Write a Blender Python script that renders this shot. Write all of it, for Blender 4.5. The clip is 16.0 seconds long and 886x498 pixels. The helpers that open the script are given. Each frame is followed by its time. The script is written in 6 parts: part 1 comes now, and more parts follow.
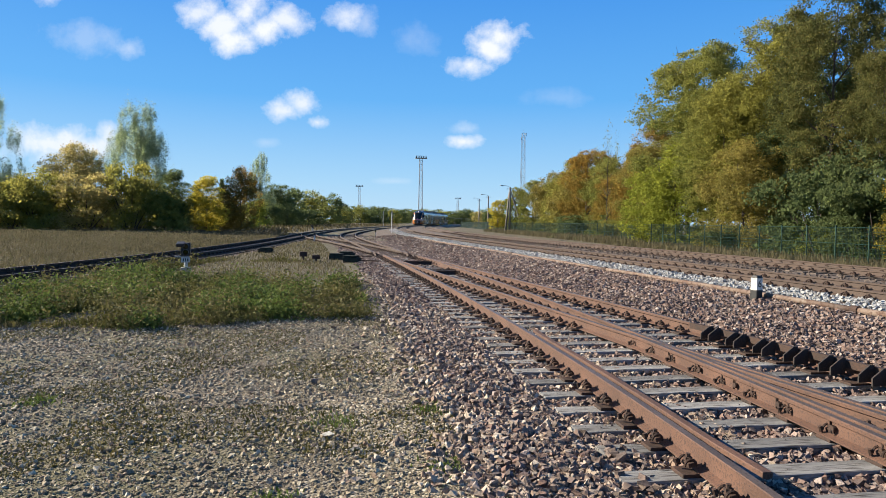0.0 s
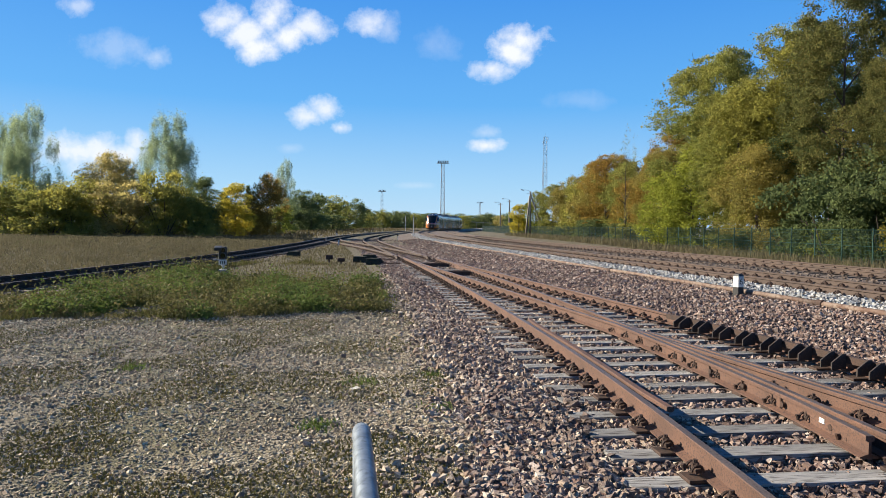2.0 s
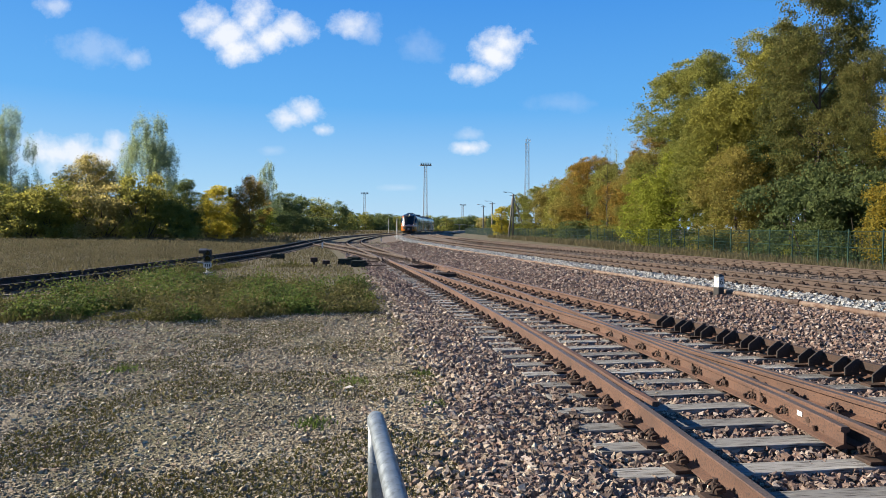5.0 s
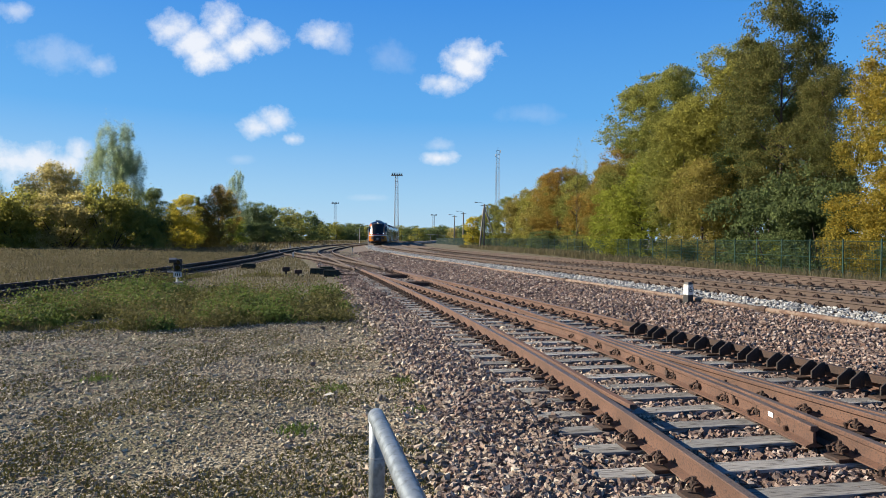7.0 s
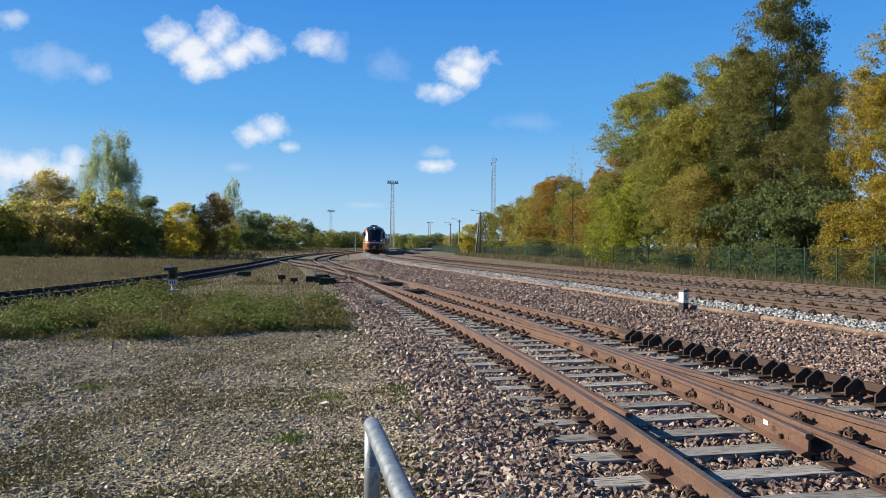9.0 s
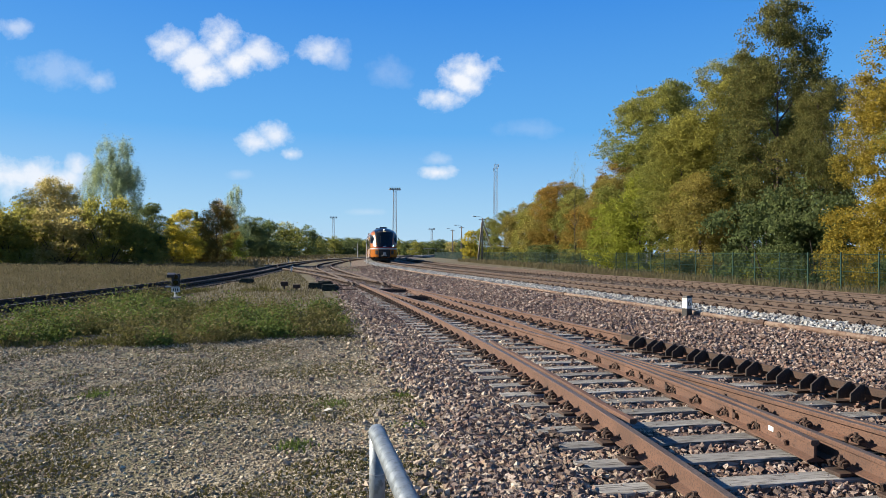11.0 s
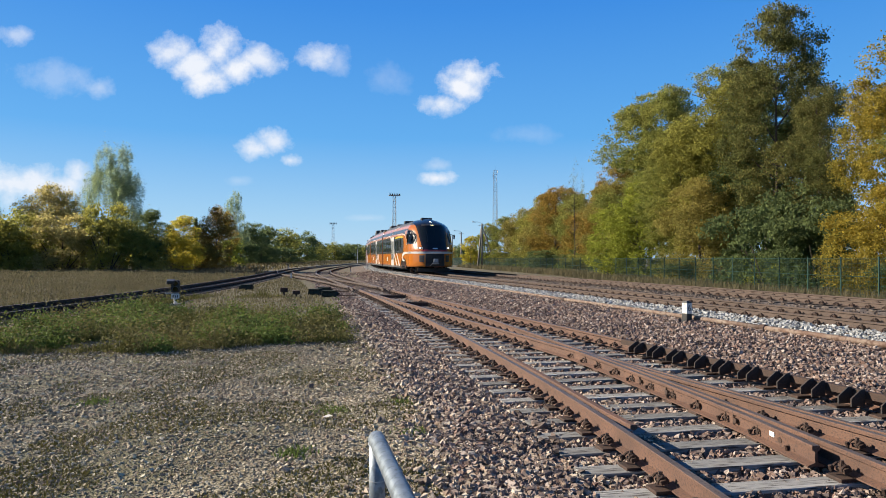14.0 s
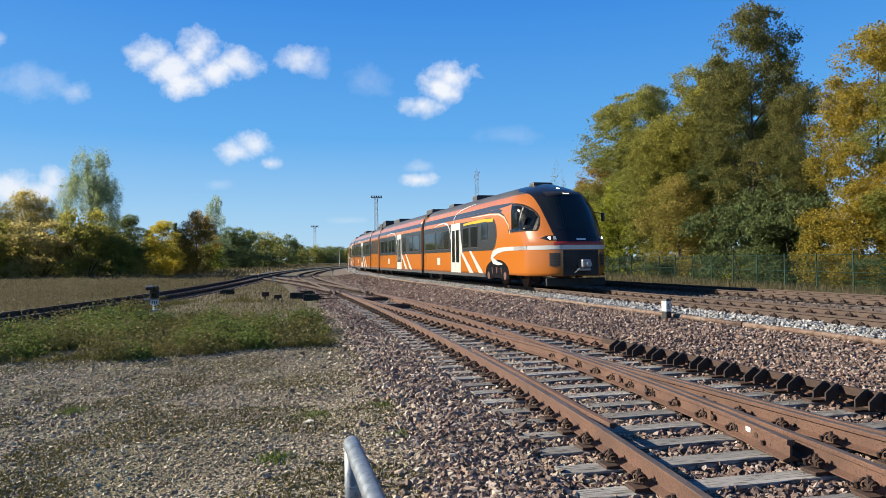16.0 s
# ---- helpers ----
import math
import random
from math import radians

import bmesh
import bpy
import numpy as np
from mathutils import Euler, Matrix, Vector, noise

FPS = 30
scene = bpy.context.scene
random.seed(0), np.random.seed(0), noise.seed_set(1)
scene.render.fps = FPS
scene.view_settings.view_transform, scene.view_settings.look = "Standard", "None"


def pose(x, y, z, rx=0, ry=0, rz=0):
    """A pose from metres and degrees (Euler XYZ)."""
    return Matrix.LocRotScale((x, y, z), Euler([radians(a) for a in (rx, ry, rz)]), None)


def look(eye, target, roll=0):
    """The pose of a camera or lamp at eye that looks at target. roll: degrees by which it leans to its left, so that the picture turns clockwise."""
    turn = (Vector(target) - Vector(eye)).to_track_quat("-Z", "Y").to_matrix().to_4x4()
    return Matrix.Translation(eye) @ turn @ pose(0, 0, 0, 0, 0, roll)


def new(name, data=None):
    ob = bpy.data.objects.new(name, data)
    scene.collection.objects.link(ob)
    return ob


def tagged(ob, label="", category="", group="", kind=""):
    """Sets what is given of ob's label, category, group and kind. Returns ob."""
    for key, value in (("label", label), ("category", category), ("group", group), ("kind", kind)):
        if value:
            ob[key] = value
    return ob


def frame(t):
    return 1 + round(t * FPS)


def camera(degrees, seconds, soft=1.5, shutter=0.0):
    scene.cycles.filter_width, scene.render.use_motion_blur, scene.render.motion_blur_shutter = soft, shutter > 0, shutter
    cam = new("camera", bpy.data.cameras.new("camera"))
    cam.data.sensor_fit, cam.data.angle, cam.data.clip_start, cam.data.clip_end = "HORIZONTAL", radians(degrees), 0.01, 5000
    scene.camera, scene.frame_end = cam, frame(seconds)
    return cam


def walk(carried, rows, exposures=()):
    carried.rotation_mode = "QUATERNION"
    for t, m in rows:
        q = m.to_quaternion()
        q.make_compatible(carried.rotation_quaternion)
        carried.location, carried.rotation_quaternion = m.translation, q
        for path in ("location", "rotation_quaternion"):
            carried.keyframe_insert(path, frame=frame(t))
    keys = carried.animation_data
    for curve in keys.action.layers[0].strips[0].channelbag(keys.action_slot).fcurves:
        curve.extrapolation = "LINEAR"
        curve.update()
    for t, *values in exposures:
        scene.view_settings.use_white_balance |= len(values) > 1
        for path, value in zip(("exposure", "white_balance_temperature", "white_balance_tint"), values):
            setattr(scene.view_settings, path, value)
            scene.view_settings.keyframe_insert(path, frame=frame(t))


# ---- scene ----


def eye(x, y, z, yaw, pitch, roll):
    return pose(x, y, z, 90 + pitch, 0, yaw) @ pose(0, 0, 0, 0, 0, roll)


cam = camera(68.55, 16.0, soft=0.55)
walk(cam, [
    (0, eye(-0.143, 1.970, 1.784, 2.29, -2.41, 0.82)),
    (0.5, eye(0.076, 0.932, 1.805, 3.95, -2.22, 0.87)),
    (1, eye(0.173, 0.347, 1.810, 4.32, -2.14, 0.57)),
    (1.5, eye(0.189, 0.267, 1.807, 4.38, -2.07, 0.55)),
    (2, eye(0.187, 0.269, 1.808, 4.29, -2.07, 0.54)),
    (2.5, eye(0.183, 0.257, 1.802, 4.21, -2.06, 0.58)),
    (3, eye(0.182, 0.254, 1.808, 4.15, -2.07, 0.64)),
    (3.5, eye(0.171, 0.241, 1.807, 4.15, -2.00, 0.56)),
    (4, eye(0.162, 0.194, 1.815, 3.90, -2.01, 0.43)),
    (6.5, eye(0.011, 0.019, 1.773, 0.70, -1.22, 0.50)),
    (7, eye(0.004, 0.016, 1.770, 0.21, -0.95, 0.45)),
    (7.5, eye(0.001, 0.015, 1.771, -0.06, -0.74, 0.50)),
    (8, eye(0.005, 0.021, 1.772, -0.07, -0.66, 0.50)),
    (8.5, eye(0.004, 0.014, 1.773, -0.10, -0.49, 0.43)),
    (9, eye(0.005, 0.006, 1.775, -0.15, -0.27, 0.45)),
    (11.5, eye(-0.004, 0.007, 1.775, 0.15, 0.38, 0.23)),
    (12, eye(0.001, 0.005, 1.778, 0.23, 0.47, 0.17)),
    (12.5, eye(0.006, -0.002, 1.778, 0.27, 0.57, 0.14)),
    (13, eye(0.005, -0.005, 1.782, 0.21, 0.71, 0.16)),
    (13.5, eye(-0.003, -0.002, 1.780, 0.14, 0.82, 0.22)),
    (14, eye(-0.002, 0.006, 1.777, 0.04, 0.79, 0.14)),
    (14.5, eye(0.000, 0.000, 1.780, 0.00, 0.80, -0.00)),
    (15, eye(0.008, -0.011, 1.786, -0.06, 0.81, -0.28)),
    (15.5, eye(0.016, -0.015, 1.788, -0.30, 0.87, -0.57)),
    (16, eye(0.037, -0.010, 1.788, -1.49, 0.90, -0.70)),
], exposures=[(0, 1.27), (3.5, 1.25), (6.5, 1.16), (9.0, 1.14), (11.5, 1.18), (16, 1.15)])

# ---------------------------------------------------------------- light
SUN_EL, SUN_AZ = 27.0, 75.0     # degrees; azimuth turned left from the way ahead
az, el = radians(SUN_AZ), radians(SUN_EL)
sun_dir = Vector((-math.sin(az) * math.cos(el), math.cos(az) * math.cos(el), math.sin(el)))
sun = new("sun", bpy.data.lights.new("sun", "SUN"))
sun.data.energy, sun.data.angle, sun.data.color = 5.0, radians(0.5), (1.0, 0.88, 0.70)
sun.matrix_world = look(sun_dir * 100, (0, 0, 0))

world = bpy.data.worlds.new("sky")
scene.world = world
world.use_nodes = True
wn, wl = world.node_tree.nodes, world.node_tree.links
wn.clear()


def wmath(op, a, b=None, c=None):
    n = wn.new("ShaderNodeMath")
    n.operation = op
    for i, v in enumerate((a, b, c)):
        if v is None:
            continue
        if isinstance(v, (int, float)):
            n.inputs[i].default_value = v
        else:
            wl.new(v, n.inputs[i])
    return n.outputs[0]


sky = wn.new("ShaderNodeTexSky")
sky.sky_type, sky.sun_disc = "NISHITA", False
sky.sun_elevation, sky.sun_rotation = el, -az
sky.altitude, sky.air_density, sky.dust_density, sky.ozone_density = 0.0, 1.0, 0.2, 1.6
coord = wn.new("ShaderNodeTexCoord")
split = wn.new("ShaderNodeSeparateXYZ")
wl.new(coord.outputs["Generated"], split.inputs[0])
dx, dy, dz = split.outputs
ahead = wmath("MAXIMUM", dy, 0.05)
gu, gv = wmath("DIVIDE", dx, ahead), wmath("DIVIDE", dz, ahead)
plane = wn.new("ShaderNodeCombineXYZ")
wl.new(gu, plane.inputs[0]), wl.new(gv, plane.inputs[1])
puff = wn.new("ShaderNodeTexNoise")
puff.inputs["Scale"].default_value, puff.inputs["Detail"].default_value, puff.inputs["Roughness"].default_value = 22.0, 8.0, 0.62
wl.new(plane.outputs[0], puff.inputs["Vector"])
wisp = wn.new("ShaderNodeTexNoise")
wisp.inputs["Scale"].default_value, wisp.inputs["Detail"].default_value = 5.0, 5.0
wl.new(plane.outputs[0], wisp.inputs["Vector"])
edge = wmath("MULTIPLY", wmath("SUBTRACT", puff.outputs["Fac"], 0.5), 2.7)
# cumulus: tangent right, tangent up, half width, half height, density
CLOUDS = [(-0.421, 0.318, 0.037, 0.024, 0.85), (-0.382, 0.297, 0.040, 0.026, 0.95), (-0.346, 0.323, 0.030, 0.035, 0.95), (-0.363, 0.275, 0.040, 0.023, 1.00), (-0.318, 0.289, 0.035, 0.024, 1.00), (-0.282, 0.306, 0.030, 0.021, 0.90), (-0.193, 0.313, 0.031, 0.021, 0.75), (-0.163, 0.303, 0.019, 0.021, 0.35), (0.045, 0.282, 0.038, 0.024, 1.00), (0.024, 0.264, 0.037, 0.024, 1.00), (-0.002, 0.238, 0.035, 0.017, 0.90), (-0.289, 0.167, 0.030, 0.017, 0.85), (-0.261, 0.179, 0.026, 0.019, 0.85), (-0.237, 0.150, 0.016, 0.010, 0.80), (-0.010, 0.123, 0.026, 0.011, 0.95), (-0.012, 0.143, 0.023, 0.010, 0.35), (-0.664, 0.115, 0.087, 0.028, 0.90), (-0.595, 0.111, 0.054, 0.017, 0.85), (-0.564, 0.129, 0.021, 0.017, 0.80), (-0.664, 0.343, 0.026, 0.014, 0.50), (-0.595, 0.275, 0.064, 0.026, 0.25), (-0.532, 0.261, 0.021, 0.019, 0.40), (-0.082, 0.275, 0.031, 0.023, 0.16), (0.127, 0.190, 0.047, 0.013, 0.13), (-0.315, 0.118, 0.021, 0.008, 0.20), (-0.117, 0.061, 0.028, 0.005, 0.20)]
mask = 0.0
for u0, v0, a, b, dens in CLOUDS:
    e = wmath("ADD", wmath("POWER", wmath("ABSOLUTE", wmath("MULTIPLY", wmath("SUBTRACT", gu, u0), 1 / a)), 2.0), wmath("POWER", wmath("ABSOLUTE", wmath("MULTIPLY", wmath("SUBTRACT", gv, v0), 1 / b)), 2.0))
    s = wmath("SUBTRACT", wmath("ADD", 1.2, edge), wmath("SQRT", e))
    s = wmath("MULTIPLY", wmath("SMOOTH_MIN", wmath("MAXIMUM", wmath("MULTIPLY", s, 0.95), 0.0), 1.0, 0.2), dens)
    mask = wmath("MAXIMUM", s, mask)
mask = wmath("MINIMUM", wmath("MAXIMUM", mask, 0.0), 1.0)
mask = wmath("MULTIPLY", mask, wmath("GREATER_THAN", dy, 0.06))
tone = wn.new("ShaderNodeMix")
tone.data_type = "RGBA"
wl.new(mask, tone.inputs["Factor"])
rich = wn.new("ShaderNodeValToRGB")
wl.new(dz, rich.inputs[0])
# the last two stops, above the view, are darkened to weaken fill light
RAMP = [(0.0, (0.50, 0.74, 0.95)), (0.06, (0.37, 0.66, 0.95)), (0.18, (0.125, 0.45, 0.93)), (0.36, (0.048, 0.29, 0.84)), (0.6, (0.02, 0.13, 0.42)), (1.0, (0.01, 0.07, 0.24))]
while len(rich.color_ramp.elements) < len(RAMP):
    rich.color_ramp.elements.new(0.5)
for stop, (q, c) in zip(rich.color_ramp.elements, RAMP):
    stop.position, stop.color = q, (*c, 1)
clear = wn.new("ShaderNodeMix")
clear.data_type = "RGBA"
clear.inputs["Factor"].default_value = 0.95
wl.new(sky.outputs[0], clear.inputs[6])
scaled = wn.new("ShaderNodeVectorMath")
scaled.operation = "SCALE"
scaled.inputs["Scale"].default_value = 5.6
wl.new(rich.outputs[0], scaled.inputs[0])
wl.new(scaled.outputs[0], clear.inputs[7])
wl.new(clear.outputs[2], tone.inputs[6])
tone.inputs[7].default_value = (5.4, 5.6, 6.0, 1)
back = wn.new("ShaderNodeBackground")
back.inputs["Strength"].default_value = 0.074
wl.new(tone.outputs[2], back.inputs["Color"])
wout = wn.new("ShaderNodeOutputWorld")
wl.new(back.outputs[0], wout.inputs["Surface"])


# ---------------------------------------------------------------- materials
def surface(name, a, b, c=None, size=1.0, fine=40.0, rough=0.8, metal=0.0, bump=0.3, spread=0.0, coords="Object", coarse_cut=(0.35, 0.65), stretch=(1, 1, 1), bump_dist=0.01, island=False, spec=0.5):
    """Two tones a and b in large patches (size, metres), flecks of c, fine relief; spread: change of value from object to object."""
    m = bpy.data.materials.new(name)
    m.use_nodes = True
    n, l = m.node_tree.nodes, m.node_tree.links
    p = n["Principled BSDF"]
    tc = n.new("ShaderNodeTexCoord")
    mp = n.new("ShaderNodeMapping")
    mp.inputs["Scale"].default_value = stretch
    if coords == "World":
        g = n.new("ShaderNodeNewGeometry")
        l.new(g.outputs["Position"], mp.inputs["Vector"])
    else:
        l.new(tc.outputs["Object"], mp.inputs["Vector"])
    big, small = n.new("ShaderNodeTexNoise"), n.new("ShaderNodeTexNoise")
    for t, s in ((big, 1 / size), (small, fine)):
        t.inputs["Scale"].default_value, t.inputs["Detail"].default_value = s, 6
        l.new(mp.outputs[0], t.inputs["Vector"])
    r1 = n.new("ShaderNodeValToRGB")
    r1.color_ramp.elements[0].position, r1.color_ramp.elements[1].position = coarse_cut
    r1.color_ramp.elements[0].color, r1.color_ramp.elements[1].color = (*a, 1), (*b, 1)
    l.new(big.outputs["Fac"], r1.inputs[0])
    col = r1.outputs[0]
    if c:
        r2 = n.new("ShaderNodeValToRGB")
        r2.color_ramp.elements[0].position, r2.color_ramp.elements[1].position = 0.5, 0.66
        r2.color_ramp.elements[0].color, r2.color_ramp.elements[1].color = (0, 0, 0, 1), (1, 1, 1, 1)
        l.new(small.outputs["Fac"], r2.inputs[0])
        mx = n.new("ShaderNodeMix")
        mx.data_type = "RGBA"
        l.new(r2.outputs[0], mx.inputs["Factor"])
        l.new(col, mx.inputs[6])
        mx.inputs[7].default_value = (*c, 1)
        col = mx.outputs[2]
    if spread:
        hs = n.new("ShaderNodeHueSaturation")
        mr = n.new("ShaderNodeMapRange")
        mr.inputs["To Min"].default_value, mr.inputs["To Max"].default_value = 1 - spread, 1 + spread
        if island:
            rnd = n.new("ShaderNodeNewGeometry").outputs["Random Per Island"]
        else:
            rnd = n.new("ShaderNodeObjectInfo").outputs["Random"]
        l.new(rnd, mr.inputs["Value"])
        l.new(mr.outputs[0], hs.inputs["Value"])
        l.new(col, hs.inputs["Color"])
        col = hs.outputs[0]
    l.new(col, p.inputs["Base Color"])
    p.inputs["Roughness"].default_value, p.inputs["Metallic"].default_value = rough, metal
    p.inputs["Specular IOR Level"].default_value = spec
    if bump:
        bp = n.new("ShaderNodeBump")
        bp.inputs["Strength"].default_value, bp.inputs["Distance"].default_value = bump, bump_dist
        l.new(small.outputs["Fac"], bp.inputs["Height"])
        l.new(bp.outputs[0], p.inputs["Normal"])
    return m


def stones_material(name, tones, rough=0.85):
    """Broken stone: one tone of the list per stone, speckled."""
    m = bpy.data.materials.new(name)
    m.use_nodes = True
    n, l = m.node_tree.nodes, m.node_tree.links
    p = n["Principled BSDF"]
    rnd = n.new("ShaderNodeNewGeometry").outputs["Random Per Island"]
    ramp = n.new("ShaderNodeValToRGB")
    ramp.color_ramp.interpolation = "CONSTANT"
    els = ramp.color_ramp.elements
    while len(els) < len(tones):
        els.new(0.5)
    for i, t in enumerate(tones):
        els[i].position, els[i].color = i / len(tones), (*t, 1)
    l.new(rnd, ramp.inputs[0])
    tc, ns = n.new("ShaderNodeTexCoord"), n.new("ShaderNodeTexNoise")
    ns.inputs["Scale"].default_value, ns.inputs["Detail"].default_value = 90, 4
    l.new(tc.outputs["Object"], ns.inputs["Vector"])
    mr = n.new("ShaderNodeMapRange")
    mr.inputs["From Min"].default_value, mr.inputs["From Max"].default_value, mr.inputs["To Min"].default_value, mr.inputs["To Max"].default_value = 0.3, 0.7, 0.72, 1.28
    l.new(ns.outputs["Fac"], mr.inputs["Value"])
    hs = n.new("ShaderNodeHueSaturation")
    l.new(mr.outputs[0], hs.inputs["Value"]), l.new(ramp.outputs[0], hs.inputs["Color"])
    l.new(hs.outputs[0], p.inputs["Base Color"])
    bp = n.new("ShaderNodeBump")
    bp.inputs["Strength"].default_value, bp.inputs["Distance"].default_value = 0.5, 0.01
    l.new(ns.outputs["Fac"], bp.inputs["Height"]), l.new(bp.outputs[0], p.inputs["Normal"])
    p.inputs["Roughness"].default_value = rough
    return m


def leaf_material(name, tones, through_light=0.62):
    """Foliage: each leaf takes its tone from the list at random, with clumps of slightly different value."""
    m = bpy.data.materials.new(name)
    m.use_nodes = True
    n, l = m.node_tree.nodes, m.node_tree.links
    p, out = n["Principled BSDF"], n["Material Output"]
    rnd = n.new("ShaderNodeNewGeometry").outputs["Random Per Island"]
    tc, ns = n.new("ShaderNodeTexCoord"), n.new("ShaderNodeTexNoise")
    ns.inputs["Scale"].default_value, ns.inputs["Detail"].default_value = 0.55, 2
    l.new(tc.outputs["Object"], ns.inputs["Vector"])
    a1 = n.new("ShaderNodeMath")
    a1.operation = "MULTIPLY_ADD"
    a1.inputs[1].default_value, a1.inputs[2].default_value = 0.45, -0.42
    l.new(rnd, a1.inputs[0])
    a2 = n.new("ShaderNodeMath")
    a2.operation = "MULTIPLY_ADD"
    a2.inputs[1].default_value = 1.4
    l.new(ns.outputs["Fac"], a2.inputs[0]), l.new(a1.outputs[0], a2.inputs[2])
    ramp = n.new("ShaderNodeValToRGB")
    els = ramp.color_ramp.elements
    while len(els) < len(tones):
        els.new(0.5)
    for i, t in enumerate(tones):
        els[i].position, els[i].color = i / (len(tones) - 1), (*t, 1)
    l.new(a2.outputs[0], ramp.inputs[0])
    p.inputs["Roughness"].default_value, p.inputs["Specular IOR Level"].default_value = 0.75, 0.12
    l.new(ramp.outputs[0], p.inputs["Base Color"])
    tr, mx = n.new("ShaderNodeBsdfTranslucent"), n.new("ShaderNodeMixShader")
    l.new(ramp.outputs[0], tr.inputs["Color"])
    mx.inputs[0].default_value = through_light
    l.new(p.outputs[0], mx.inputs[1]), l.new(tr.outputs[0], mx.inputs[2]), l.new(mx.outputs[0], out.inputs["Surface"])
    return m


def plain(name, col, rough=0.5, metal=0.0, glow=0.0):
    m = bpy.data.materials.new(name)
    m.use_nodes = True
    p = m.node_tree.nodes["Principled BSDF"]
    p.inputs["Base Color"].default_value, p.inputs["Roughness"].default_value, p.inputs["Metallic"].default_value = (*col, 1), rough, metal
    if glow:
        p.inputs["Emission Color"].default_value, p.inputs["Emission Strength"].default_value = (*col, 1), glow
    return m


RUST = surface("rusty steel", (0.076, 0.039, 0.026), (0.122, 0.062, 0.040), (0.046, 0.026, 0.020), size=0.5, fine=60, rough=0.75, bump=0.35, coords="World")
RUST_DULL = surface("dull brown steel", (0.053, 0.034, 0.025), (0.080, 0.052, 0.038), (0.038, 0.025, 0.020), size=0.8, fine=40, rough=0.75, bump=0.3, coords="World")
RUST_DARK = surface("dark rusty steel", (0.030, 0.017, 0.012), (0.060, 0.030, 0.019), (0.018, 0.012, 0.010), size=0.15, fine=70, rough=0.8, bump=0.4, coords="World")
HEAD = surface("worn rail head", (0.105, 0.080, 0.066), (0.155, 0.122, 0.104), (0.066, 0.046, 0.036), size=0.6, fine=50, rough=0.5, metal=0.4, bump=0.15, coords="World")
# also laid on the siding rails, as colour for their shaded sides
BLACK_IRON = surface("black iron and shaded rail sides", (0.014, 0.013, 0.013), (0.028, 0.021, 0.018), (0.056, 0.032, 0.022), size=0.2, fine=50, rough=0.7, bump=0.3, coords="World")
OLD_WOOD = surface("weathered grey timber", (0.120, 0.118, 0.114), (0.270, 0.268, 0.260), (0.035, 0.030, 0.026), size=0.35, fine=60, rough=0.92, bump=1.0, spread=0.28, stretch=(0.07, 0.95, 0.95), bump_dist=0.015)
SLEEPER_FAR = surface("grey brown concrete sleepers", (0.090, 0.069, 0.055), (0.138, 0.112, 0.090), (0.064, 0.043, 0.032), size=0.6, fine=40, rough=0.9, bump=0.5, spread=0.15)
GALV = surface("galvanised pipe", (0.165, 0.195, 0.225), (0.240, 0.275, 0.310), (0.125, 0.145, 0.165), size=0.06, fine=45, rough=0.45, metal=0.55, bump=0.2)
BALLAST = stones_material("red granite ballast", [(0.135, 0.088, 0.070), (0.185, 0.125, 0.100), (0.105, 0.074, 0.064), (0.250, 0.186, 0.155), (0.160, 0.098, 0.076), (0.205, 0.156, 0.132), (0.085, 0.064, 0.058), (0.330, 0.272, 0.235), (0.120, 0.082, 0.068), (0.170, 0.128, 0.110)])
BALLAST_PALE = stones_material("pale brown and grey shoulder ballast", [(0.209, 0.153, 0.112), (0.281, 0.216, 0.161), (0.165, 0.124, 0.096), (0.363, 0.297, 0.230), (0.231, 0.162, 0.117), (0.314, 0.254, 0.196), (0.132, 0.102, 0.082), (0.462, 0.394, 0.311)])
BALLAST_WHITE = stones_material("white limestone ballast", [(0.295, 0.295, 0.284), (0.351, 0.357, 0.351), (0.238, 0.245, 0.245), (0.397, 0.397, 0.392), (0.188, 0.193, 0.199)])
GRAVEL = stones_material("mixed fine gravel", [(0.224, 0.184, 0.118), (0.325, 0.271, 0.181), (0.153, 0.122, 0.080), (0.472, 0.414, 0.304), (0.242, 0.178, 0.121), (0.277, 0.232, 0.158)])
BALLAST_BROWN = stones_material("brown dusty ballast", [(0.076, 0.055, 0.043), (0.099, 0.076, 0.061), (0.061, 0.044, 0.036), (0.129, 0.099, 0.080)])


# ---------------------------------------------------------------- builders
def mesh_object(name, verts, faces, mats, parent=None, label="", mat_index=None, smooth=False):
    me = bpy.data.meshes.new(name)
    me.from_pydata(verts, [], faces)
    for m in mats if isinstance(mats, (list, tuple)) else [mats]:
        me.materials.append(m)
    if mat_index is not None:
        me.polygons.foreach_set("material_index", mat_index)
    if smooth:
        me.polygons.foreach_set("use_smooth", [True] * len(me.polygons))
    me.update()
    ob = new(name, me)
    ob.parent = parent
    return tagged(ob, label)


def part(name, bm, material, parent=None, label="", smooth=False):
    me = bpy.data.meshes.new(name)
    bm.normal_update()
    bm.to_mesh(me)
    bm.free()
    me.materials.append(material)
    if smooth:
        me.polygons.foreach_set("use_smooth", [True] * len(me.polygons))
    ob = new(name, me)
    ob.parent = parent
    return tagged(ob, label)


def thing(name, at, label, category, group="", kind=""):
    ob = new(name)
    ob.matrix_world = at if isinstance(at, Matrix) else Matrix.Translation(at)
    return tagged(ob, label, category, group, kind)


